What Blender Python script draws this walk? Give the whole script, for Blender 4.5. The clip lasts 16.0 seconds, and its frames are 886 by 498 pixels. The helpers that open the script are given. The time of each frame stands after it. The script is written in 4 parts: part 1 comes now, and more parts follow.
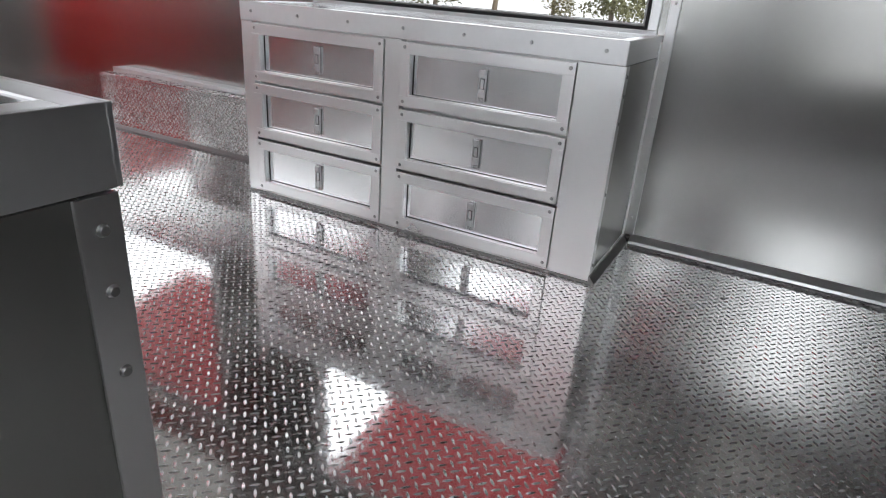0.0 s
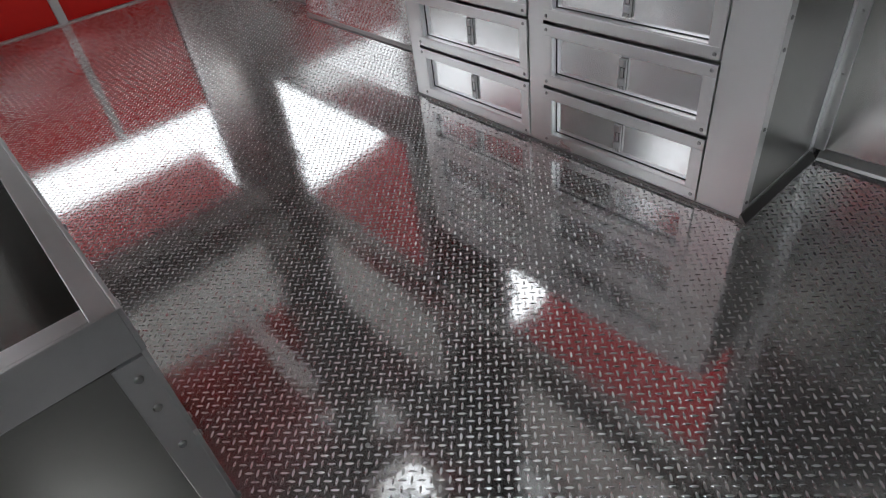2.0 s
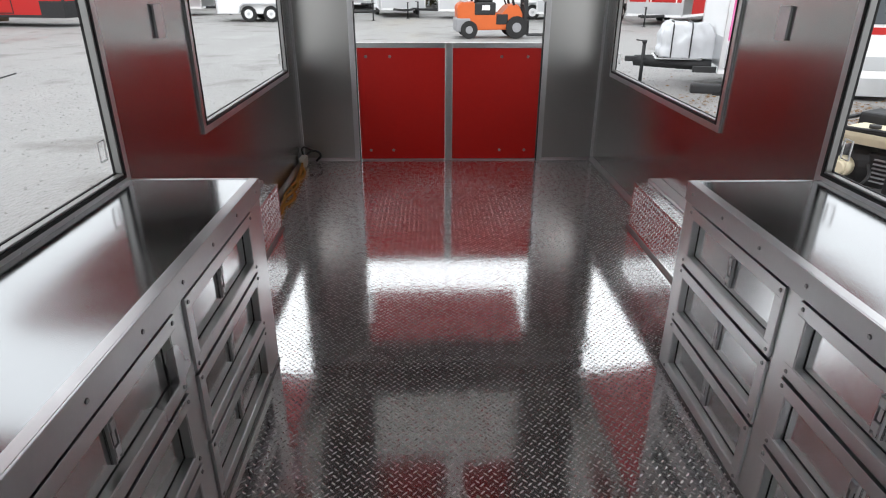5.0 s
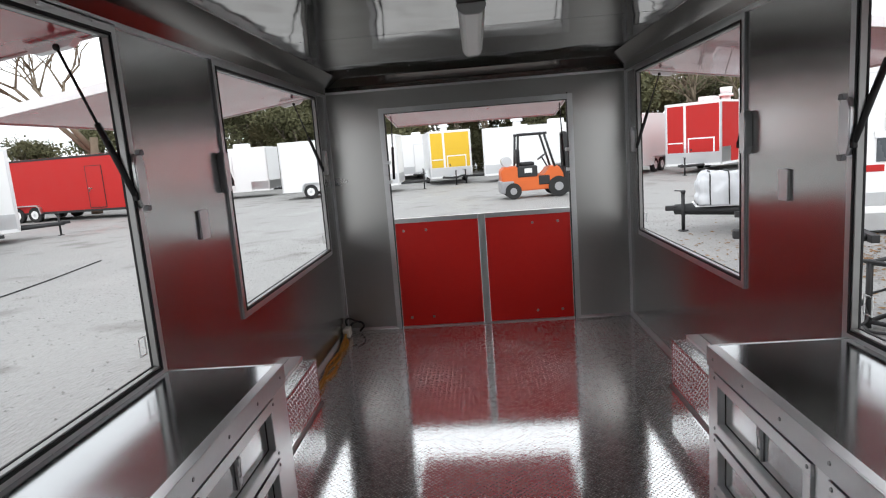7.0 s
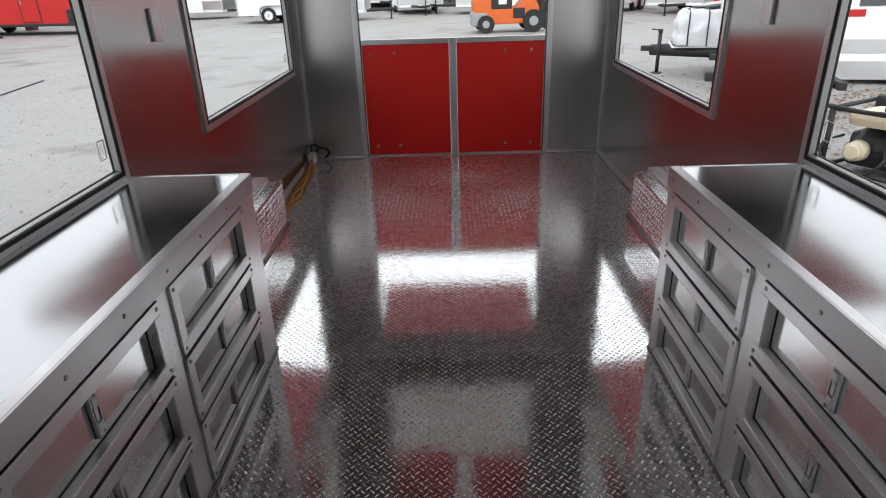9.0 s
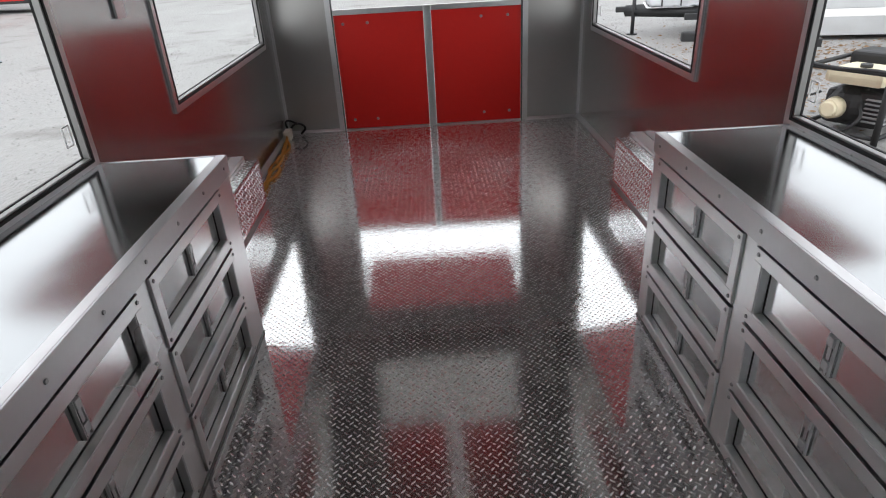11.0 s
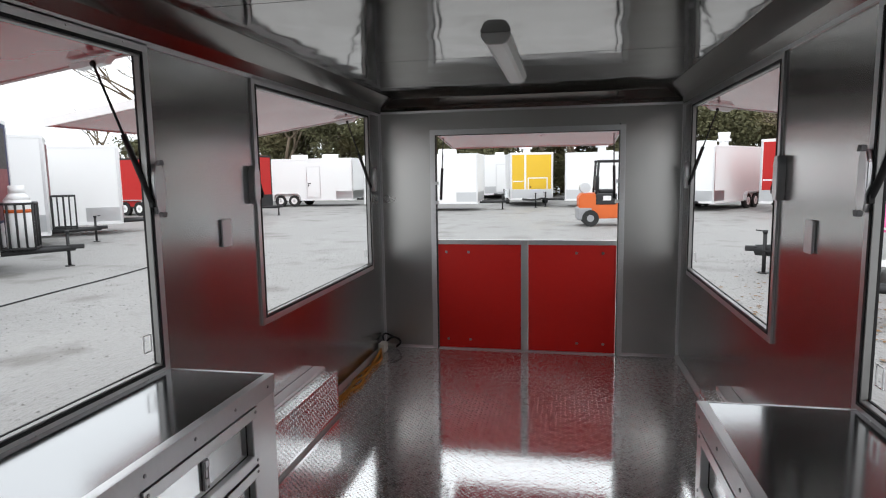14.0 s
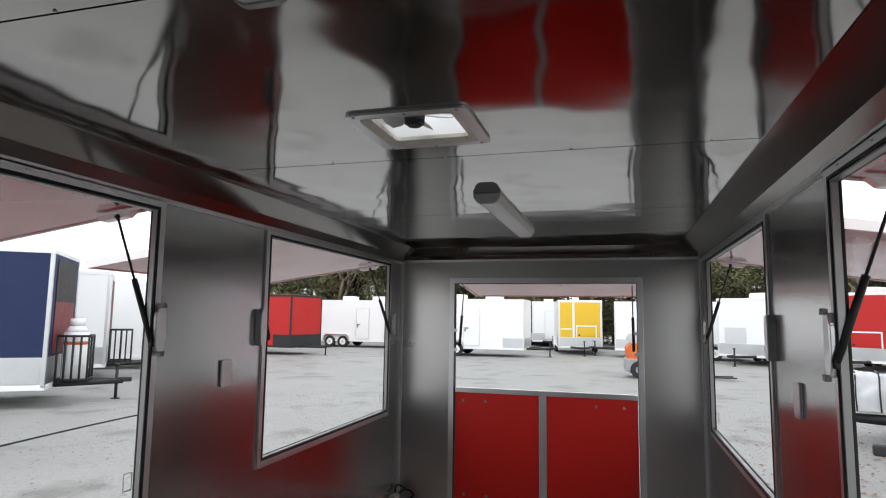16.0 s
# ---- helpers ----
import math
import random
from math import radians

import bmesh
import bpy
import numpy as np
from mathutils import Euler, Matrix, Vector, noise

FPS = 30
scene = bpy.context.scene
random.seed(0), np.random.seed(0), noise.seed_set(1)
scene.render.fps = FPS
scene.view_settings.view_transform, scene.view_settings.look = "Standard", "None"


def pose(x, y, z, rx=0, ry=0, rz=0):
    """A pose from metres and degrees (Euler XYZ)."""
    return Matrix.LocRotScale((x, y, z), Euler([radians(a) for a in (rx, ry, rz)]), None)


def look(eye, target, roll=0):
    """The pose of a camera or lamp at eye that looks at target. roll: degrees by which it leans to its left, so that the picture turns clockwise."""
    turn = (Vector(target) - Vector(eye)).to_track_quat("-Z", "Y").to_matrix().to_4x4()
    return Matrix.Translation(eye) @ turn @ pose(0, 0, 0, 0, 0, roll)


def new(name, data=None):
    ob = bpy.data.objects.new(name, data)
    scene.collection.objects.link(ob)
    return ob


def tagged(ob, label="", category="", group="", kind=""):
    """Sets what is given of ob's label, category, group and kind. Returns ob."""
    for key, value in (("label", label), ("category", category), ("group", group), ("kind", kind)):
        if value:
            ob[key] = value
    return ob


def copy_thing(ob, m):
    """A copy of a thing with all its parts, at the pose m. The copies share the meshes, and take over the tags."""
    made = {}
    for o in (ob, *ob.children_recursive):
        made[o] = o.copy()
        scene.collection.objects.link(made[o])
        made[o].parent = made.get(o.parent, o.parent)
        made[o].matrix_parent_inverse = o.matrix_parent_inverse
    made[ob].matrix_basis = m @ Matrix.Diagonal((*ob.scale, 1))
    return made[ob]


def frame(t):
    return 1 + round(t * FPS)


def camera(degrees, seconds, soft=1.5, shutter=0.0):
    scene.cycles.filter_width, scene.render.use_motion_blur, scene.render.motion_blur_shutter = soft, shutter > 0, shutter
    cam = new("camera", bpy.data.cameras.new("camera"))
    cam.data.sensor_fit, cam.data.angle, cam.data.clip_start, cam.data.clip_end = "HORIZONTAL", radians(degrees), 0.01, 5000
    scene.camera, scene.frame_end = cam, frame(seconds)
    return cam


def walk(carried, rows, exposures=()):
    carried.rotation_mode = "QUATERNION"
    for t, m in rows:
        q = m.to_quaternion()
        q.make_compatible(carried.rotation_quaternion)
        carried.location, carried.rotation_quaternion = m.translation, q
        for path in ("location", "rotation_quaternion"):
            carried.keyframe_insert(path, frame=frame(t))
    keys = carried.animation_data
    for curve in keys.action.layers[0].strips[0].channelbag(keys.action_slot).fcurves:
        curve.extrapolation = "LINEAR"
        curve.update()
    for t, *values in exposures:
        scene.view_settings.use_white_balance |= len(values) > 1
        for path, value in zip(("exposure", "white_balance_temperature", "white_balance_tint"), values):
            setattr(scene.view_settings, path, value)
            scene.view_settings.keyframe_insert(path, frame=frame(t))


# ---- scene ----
cam = camera(72.2, 16.0, 1.15)
PATH = [
    (0, (-1.065, 0.123, 0.854), (0.566, 0.97, 0.065), 4.4),
    (0.5, (-0.857, -0.062, 0.907), (0.343, 1.149, -0.139), -0.3),
    (1, (-0.876, -0.049, 1.167), (0.118, 1.164, -0.074), -0.6),
    (1.5, (-0.848, -0.066, 1.185), (0.091, 1.084, -0.154), -3.3),
    (2, (-0.784, -0.049, 1.188), (0.139, 1.193, -0.079), -8.5),
    (2.5, (-0.625, -0.135, 1.268), (0.123, 1.076, -0.137), -4.8),
    (3, (-0.583, -0.185, 1.283), (0.119, 0.929, -0.222), -4.4),
    (3.5, (-0.513, -0.007, 1.312), (0.196, 1.287, -0.038), -2.7),
    (4, (-0.399, 0.083, 1.31), (0.102, 1.57, 0.07), -2.9),
    (4.5, (-0.208, 0.034, 1.339), (-0.137, 1.748, 0.31), 1.8),
    (5, (-0.171, -0.009, 1.393), (-0.124, 1.82, 0.584), 0.2),
    (7.5, (0.006, -0.05, 1.485), (-0.139, 1.922, 1.186), -4.8),
    (8, (0.004, -0.06, 1.469), (-0.012, 1.902, 1.084), -2.0),
    (8.5, (-0.03, -0.079, 1.427), (-0.016, 1.813, 0.779), -1.4),
    (9, (-0.033, -0.074, 1.391), (-0.067, 1.751, 0.572), -1.8),
    (11.5, (-0.055, 0.012, 1.394), (-0.023, 1.793, 0.484), -3.5),
    (12, (0.103, 0.058, 1.399), (-0.157, 1.902, 0.67), -4.7),
    (12.5, (0.263, 0.062, 1.419), (-0.122, 1.913, 0.768), -0.6),
    (13, (0.296, 0.044, 1.434), (-0.088, 1.907, 0.815), -1.2),
    (13.5, (0.289, 0.014, 1.477), (-0.058, 1.939, 1.057), -0.7),
    (14, (0.308, -0.012, 1.502), (-0.078, 1.934, 1.255), -0.9),
    (14.5, (0.482, -0.001, 1.499), (-0.027, 1.926, 1.337), 3.3),
    (15, (0.53, 0.012, 1.508), (0.112, 1.962, 1.361), 1.5),
    (15.5, (0.51, -0.002, 1.516), (0.136, 1.962, 1.512), 0.5),
    (16, (0.597, -0.027, 1.525), (0.047, 1.883, 1.749), 0.8),
]
EXPOSURES = [(0.0, 0.92), (0.5, 0.62), (1.0, 0.35), (2.0, 0.35), (3.5, 0.36), (4.0, 0.4), (4.5, 0.33), (5.0, 0.12), (7.5, 0.06), (8.5, 0.08), (9.0, 0.12), (11.5, 0.26), (12.5, 0.07), (13.5, 0.02), (15.0, -0.04), (16.0, -0.04)]
walk(cam, [(t, look(eye, target, roll)) for t, eye, target, roll in PATH], EXPOSURES)

# ---- light ----
world = bpy.data.worlds.new("overcast_sky")
scene.world = world
world.use_nodes = True
wn, wl = world.node_tree.nodes, world.node_tree.links
wn.clear()
sky = wn.new("ShaderNodeTexSky")
sky.sky_type, sky.sun_disc = "NISHITA", False
sky.sun_elevation, sky.sun_rotation = radians(50), radians(195)
sky.air_density, sky.dust_density, sky.ozone_density = 1.0, 2.0, 1.0
grey = wn.new("ShaderNodeHueSaturation")
grey.inputs["Saturation"].default_value = 0.12
bg = wn.new("ShaderNodeBackground")
bg.inputs["Strength"].default_value = 0.15
wo = wn.new("ShaderNodeOutputWorld")
wl.new(sky.outputs[0], grey.inputs["Color"])
cloud = wn.new("ShaderNodeMix")   # an even cloud layer over the clear sky
cloud.data_type = "RGBA"
cloud.inputs["Factor"].default_value = 0.72
cloud.inputs["B"].default_value = (14.1, 14.8, 15.5, 1)
wl.new(grey.outputs[0], cloud.inputs["A"])
wl.new(cloud.outputs["Result"], bg.inputs[0])
wl.new(bg.outputs[0], wo.inputs[0])
sun_data = bpy.data.lights.new("sun", "SUN")
sun_data.energy, sun_data.angle, sun_data.color = 0.55, radians(60), (1.0, 0.99, 0.97)
sun = new("sun", sun_data)
sun.matrix_world = pose(0, 0, 30, 40, 0, 15)


# ---- materials ----
def mat(name, color, rough=0.5, metal=0.0, vary=0.12, scale=6.0, bump=0.0, bump_scale=40.0, stretch=(1, 1, 1), rough_vary=0.06, coat=0.0, dirt=None, emit=None, detail=4, brushed=0.0):
    m = bpy.data.materials.new(name)
    m.use_nodes = True
    n, l = m.node_tree.nodes, m.node_tree.links
    p = n["Principled BSDF"]
    p.inputs["Metallic"].default_value = metal
    p.inputs["Coat Weight"].default_value = coat
    tc = n.new("ShaderNodeTexCoord")
    mp = n.new("ShaderNodeMapping")
    mp.inputs["Scale"].default_value = stretch
    geo = n.new("ShaderNodeNewGeometry")
    l.new(geo.outputs["Position"], mp.inputs["Vector"])
    big = n.new("ShaderNodeTexNoise")
    big.inputs["Scale"].default_value, big.inputs["Detail"].default_value = scale, 5
    l.new(mp.outputs[0], big.inputs["Vector"])
    fine = n.new("ShaderNodeTexNoise")
    fine.inputs["Scale"].default_value, fine.inputs["Detail"].default_value = bump_scale, detail
    l.new(mp.outputs[0], fine.inputs["Vector"])
    lo = [c * (1 - vary) for c in color]
    hi = [min(1, c * (1 + vary)) for c in color]
    mix = n.new("ShaderNodeMix")
    mix.data_type = "RGBA"
    mix.inputs["A"].default_value, mix.inputs["B"].default_value = (*lo, 1), (*hi, 1)
    ad = n.new("ShaderNodeMath")
    ad.operation = "MULTIPLY_ADD"
    ad.inputs[1].default_value, ad.inputs[2].default_value = 0.4, 0.0
    l.new(fine.outputs["Fac"], ad.inputs[0])
    ad2 = n.new("ShaderNodeMath")
    ad2.operation = "MULTIPLY_ADD"
    ad2.inputs[1].default_value = 0.7
    l.new(big.outputs["Fac"], ad2.inputs[0])
    l.new(ad.outputs[0], ad2.inputs[2])
    l.new(ad2.outputs[0], mix.inputs["Factor"])
    out = mix.outputs["Result"]
    if dirt:
        spot = n.new("ShaderNodeTexNoise")
        spot.inputs["Scale"].default_value, spot.inputs["Detail"].default_value = dirt[1], 8
        l.new(geo.outputs["Position"], spot.inputs["Vector"])
        ramp = n.new("ShaderNodeValToRGB")
        ramp.color_ramp.elements[0].position, ramp.color_ramp.elements[1].position = dirt[2], dirt[2] + 0.12
        l.new(spot.outputs["Fac"], ramp.inputs[0])
        m2 = n.new("ShaderNodeMix")
        m2.data_type = "RGBA"
        l.new(ramp.outputs[0], m2.inputs["Factor"])
        l.new(out, m2.inputs["A"])
        m2.inputs["B"].default_value = (*dirt[0], 1)
        out = m2.outputs["Result"]
    l.new(out, p.inputs["Base Color"])
    rr = n.new("ShaderNodeMapRange")
    rr.inputs["To Min"].default_value, rr.inputs["To Max"].default_value = max(0.02, rough - rough_vary), rough + rough_vary
    rr.inputs["From Min"].default_value, rr.inputs["From Max"].default_value = 0.3, 0.7
    l.new(big.outputs["Fac"], rr.inputs[0])
    l.new(rr.outputs[0], p.inputs["Roughness"])
    if bump:
        b = n.new("ShaderNodeBump")
        b.inputs["Strength"].default_value, b.inputs["Distance"].default_value = 1.0, bump
        l.new(fine.outputs["Fac"], b.inputs["Height"])
        l.new(b.outputs[0], p.inputs["Normal"])
    if brushed:   # vertical grain spreads reflections sideways
        tg = n.new("ShaderNodeTangent")
        tg.direction_type, tg.axis = "RADIAL", "Z"
        l.new(tg.outputs[0], p.inputs["Tangent"])
        p.inputs["Anisotropic"].default_value = brushed
    if emit:
        p.inputs["Emission Color"].default_value, p.inputs["Emission Strength"].default_value = (*emit[0], 1), emit[1]
    return m


WALL = mat("brushed_aluminium_wall", (0.54, 0.535, 0.527), 0.225, 1, 0.05, 2.0, 0.0022, 2.6, (1, 1, 1), 0.03, detail=0, brushed=0.55)
ENDWALL = mat("brushed_aluminium_end_wall", (0.51, 0.502, 0.485), 0.3, 1, 0.05, 2.0, 0.0026, 2.6, (1, 1, 1), 0.03, detail=0, brushed=0.5)
# cove colour set well below the walls' to paint in its dark reflections
COVE = mat("darkened_aluminium_cove", (0.22, 0.208, 0.195), 0.17, 1, 0.05, 2.0, 0.001, 1.8, (1, 1, 1), 0.04, detail=0)
# made-up dark colour for the unseen back wall, keeps reflections of it dark
DARKWALL = mat("dark_unseen_back_wall", (0.06, 0.058, 0.055), 0.6, 0, 0.15, 3.0)
GALV = mat("aluminium_countertop", (0.4, 0.405, 0.41), 0.135, 1, 0.05, 3.0, 0.0016, 2.4, (1, 1, 1), 0.03, detail=0)
CABINET = mat("satin_aluminium_cabinet", (0.92, 0.92, 0.92), 0.31, 1, 0.04, 3.0, 0.0007, 3.0, (1, 1, 1), 0.04, detail=0)
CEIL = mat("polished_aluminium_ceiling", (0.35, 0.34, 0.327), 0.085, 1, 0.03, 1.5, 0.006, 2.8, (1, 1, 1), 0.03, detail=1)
FLOOR = mat("diamond_plate_aluminium", (0.82, 0.813, 0.81), 0.085, 0.86, 0.06, 4.0, 0.00022, 38.0, (1, 1, 1), 0.012, dirt=((0.42, 0.40, 0.38), 9.0, 0.68), detail=1)
LUG = mat("worn_tread_aluminium", (0.8, 0.795, 0.795), 0.28, 0.92, 0.08, 30.0)
TRIM = mat("extruded_aluminium_trim", (0.74, 0.74, 0.745), 0.38, 1, 0.08, 12.0, 0.0002, 60.0)
REVEAL = mat("dull_window_reveal", (0.3, 0.297, 0.29), 0.4, 1, 0.1, 8.0)
CHROME = mat("chrome", (0.8, 0.8, 0.8), 0.1, 1, 0.03)
STEEL = mat("dull_zinc_screw", (0.45, 0.45, 0.45), 0.35, 1, 0.1, 40.0)
RED = mat("red_painted_panel", (0.76, 0.01, 0.005), 0.5, 0, 0.06, 3.0, 0.0002, 30.0)
EXTRED = mat("red_exterior_skin", (0.42, 0.02, 0.016), 0.25, 0, 0.06, 2.0, coat=0.5)
# black for the rubber seals, and for the painted shadow gaps of the drawers
GASKET_GAP = mat("black_rubber_gasket_and_gap", (0.012, 0.012, 0.013), 0.6, 0, 0.2, 20.0)
BLACK = mat("black_painted_steel", (0.016, 0.016, 0.017), 0.6, 0, 0.2, 10.0)
PLASTIC = mat("cream_plastic", (0.72, 0.68, 0.6), 0.45, 0, 0.06, 8.0, dirt=((0.45, 0.33, 0.18), 18.0, 0.6))
LENS = mat("milky_lamp_lens", (0.8, 0.8, 0.78), 0.35, 0, 0.03)
SHADE = mat("grey_lamp_end_cap", (0.5, 0.5, 0.49), 0.45, 0, 0.05)
WHITE = mat("white_trailer_skin", (0.84, 0.84, 0.84), 0.5, 0, 0.02, 1.0)
SILVER = mat("bright_aluminium_guard", (0.62, 0.63, 0.64), 0.35, 1, 0.08, 4.0)
BLUE = mat("navy_blue_trailer_skin", (0.003, 0.012, 0.07), 0.6, 0, 0.08, 1.5)
YELLOW = mat("yellow_trailer_skin", (0.75, 0.47, 0.02), 0.35, 0, 0.05, 1.5)
TRAILRED = mat("bright_red_trailer_skin", (0.46, 0.008, 0.006), 0.6, 0, 0.06, 1.5)
BADGERED = mat("dull_red_badge_field", (0.28, 0.03, 0.03), 0.5, 0, 0.3, 6.0)
TYRE = mat("tyre_rubber", (0.018, 0.018, 0.018), 0.8, 0, 0.2, 20.0)
ORANGE = mat("forklift_orange_paint", (0.62, 0.12, 0.02), 0.5, 0, 0.12, 5.0)
GROUND = mat("wet_gravel_lot", (0.265, 0.26, 0.252), 0.62, 0, 0.4, 0.55, 0.035, 26.0, (1, 0.45, 1), 0.2, dirt=((0.19, 0.183, 0.172), 0.9, 0.55))
STRAP = mat("orange_yellow_cord", (0.62, 0.28, 0.04), 0.55, 0, 0.2, 40.0)
CLOTH = mat("silver_grey_tarpaulin", (0.6, 0.61, 0.63), 0.45, 0, 0.08, 6.0, 0.01, 8.0)
BARK = mat("grey_brown_bark", (0.14, 0.115, 0.09), 0.9, 0, 0.3, 6.0, 0.02, 12.0)
LEAF = mat("dull_olive_foliage", (0.085, 0.083, 0.036), 0.8, 0, 0.45, 1.2)
LEAF2 = mat("brownish_green_foliage", (0.13, 0.112, 0.052), 0.8, 0, 0.45, 1.2)
TWIG = mat("brown_twigs", (0.15, 0.115, 0.08), 0.9, 0, 0.3, 3.0)
DEADLEAF = mat("brown_fallen_leaves", (0.2, 0.11, 0.045), 0.85, 0, 0.4, 5.0)
CREAM = mat("cream_painted_metal", (0.7, 0.62, 0.44), 0.4, 0, 0.1, 9.0)
DECAL = mat("white_lettering", (0.8, 0.78, 0.78), 0.5, 0, 0.02)
MAROON = mat("maroon_badge", (0.16, 0.02, 0.025), 0.5, 0, 0.05)
DRAWER = mat("polished_drawer_panel", (0.9, 0.905, 0.91), 0.19, 1, 0.05, 3.0, 0.0015, 3.5, (1, 1, 1), 0.04, detail=0)
PLATE = mat("bright_aluminium_plate", (0.74, 0.74, 0.745), 0.38, 1, 0.05, 10.0, 0.0002, 50.0)
PANEL = mat("dull_end_sheet", (0.4, 0.402, 0.38), 0.34, 1, 0.06, 2.5, 0.0006, 3.0, (1, 1, 1), 0.04, detail=0)
GREYP = mat("grey_plastic", (0.3, 0.3, 0.31), 0.5, 0, 0.1, 12.0)


def glass(name):
    m = bpy.data.materials.new(name)
    m.use_nodes = True
    n, l = m.node_tree.nodes, m.node_tree.links
    n.clear()
    o = n.new("ShaderNodeOutputMaterial")
    tr = n.new("ShaderNodeBsdfTranslucent")
    tr.inputs[0].default_value = (0.95, 0.96, 0.97, 1)
    cl = n.new("ShaderNodeBsdfTransparent")
    mx = n.new("ShaderNodeMixShader")
    mx.inputs[0].default_value = 0.08
    l.new(cl.outputs[0], mx.inputs[1])
    l.new(tr.outputs[0], mx.inputs[2])
    l.new(mx.outputs[0], o.inputs[0])
    return m


def wrap():
    """A printed vinyl wrap that runs from blue violet down to pink."""
    m = mat("violet_to_pink_wrap", (0.5, 0.2, 0.5), 0.35, 0, 0.1, 2.0)
    n, l = m.node_tree.nodes, m.node_tree.links
    geo, sep, cloudy = n.new("ShaderNodeNewGeometry"), n.new("ShaderNodeSeparateXYZ"), n.new("ShaderNodeTexNoise")
    cloudy.inputs["Scale"].default_value = 1.6
    l.new(geo.outputs["Position"], sep.inputs[0])
    shift = n.new("ShaderNodeMath")
    shift.operation = "MULTIPLY_ADD"
    shift.inputs[1].default_value = 0.5
    l.new(cloudy.outputs["Fac"], shift.inputs[0])
    l.new(sep.outputs["Z"], shift.inputs[2])
    span = n.new("ShaderNodeMapRange")
    span.inputs["From Min"].default_value, span.inputs["From Max"].default_value = 0.65, 2.3
    l.new(shift.outputs[0], span.inputs[0])
    ramp = n.new("ShaderNodeValToRGB")
    e = ramp.color_ramp.elements
    e[0].position, e[0].color = 0.0, (0.75, 0.11, 0.3, 1)
    e[1].position, e[1].color = 1.0, (0.1, 0.15, 0.6, 1)
    for p, c in ((0.28, (0.72, 0.2, 0.45, 1)), (0.42, (0.62, 0.05, 0.2, 1)), (0.58, (0.2, 0.12, 0.5, 1))):
        e.new(p).color = c
    l.new(span.outputs[0], ramp.inputs[0])
    l.new(ramp.outputs[0], n["Principled BSDF"].inputs["Base Color"])
    return m


WRAP = wrap()
DOME = glass("clear_acrylic_dome")


# ---- mesh helpers ----
def box(bm, x0, x1, y0, y1, z0, z1, slot=0, bevel=0.0):
    x0, x1 = min(x0, x1), max(x0, x1)
    y0, y1 = min(y0, y1), max(y0, y1)
    r = bmesh.ops.create_cube(bm, size=1.0, matrix=Matrix.Translation(((x0 + x1) / 2, (y0 + y1) / 2, (z0 + z1) / 2)) @ Matrix.Diagonal((x1 - x0, y1 - y0, z1 - z0, 1)))
    faces = {f for v in r["verts"] for f in v.link_faces}
    if bevel:
        e = list({e for v in r["verts"] for e in v.link_edges})
        b = bmesh.ops.bevel(bm, geom=e, offset=bevel, segments=2, affect="EDGES", profile=0.6)
        faces = {f for f in b["faces"]} | {f for f in faces if f.is_valid}
    for f in faces:
        f.material_index = slot
    return bm


def rod(bm, a, b, r, r2=None, seg=12, slot=0):
    a, b = Vector(a), Vector(b)
    d = b - a
    m = Matrix.Translation((a + b) / 2) @ d.to_track_quat("Z", "Y").to_matrix().to_4x4()
    v = bmesh.ops.create_cone(bm, cap_ends=True, segments=seg, radius1=r, radius2=r if r2 is None else r2, depth=d.length, matrix=m)
    for f in {f for w in v["verts"] for f in w.link_faces}:
        f.material_index = slot
        f.smooth = len(f.verts) == 4
    return bm


def prism(bm, pts, axis, a, b, slot=0):
    """Extrudes an outline, given in the two other axes, from a to b along the axis."""
    def place(p, h):
        return {"x": (h, p[0], p[1]), "y": (p[0], h, p[1]), "z": (p[0], p[1], h)}[axis]
    lo, hi = [bm.verts.new(place(p, a)) for p in pts], [bm.verts.new(place(p, b)) for p in pts]
    fs = [bm.faces.new(lo), bm.faces.new(hi)]
    for i in range(len(pts)):
        j = (i + 1) % len(pts)
        fs.append(bm.faces.new((lo[i], lo[j], hi[j], hi[i])))
    for f in fs:
        f.material_index = slot
    return bm


def mesh(name, bm, mats):
    bmesh.ops.recalc_face_normals(bm, faces=bm.faces)
    me = bpy.data.meshes.new(name)
    bm.to_mesh(me)
    bm.free()
    for m in mats if isinstance(mats, (list, tuple)) else [mats]:
        me.materials.append(m)
    return me


def part(name, bm, mats, parent=None, label="", at=None):
    ob = new(name, mesh(name, bm, mats) if isinstance(bm, bmesh.types.BMesh) else bm)
    ob.parent = parent
    if at is not None:
        ob.matrix_basis = at
    if label:
        ob["label"] = label
    return ob


def thing(name, label, category, group="", at=None, kind=""):
    ob = new(name)
    ob.empty_display_size = 0.1
    if at is not None:
        ob.matrix_basis = at
    return tagged(ob, label, category, group, kind)


def struct(name, bm, mats, label):
    return tagged(part(name, bm, mats), label, name.split("_")[0], "", "structure")


def B():
    return bmesh.new()


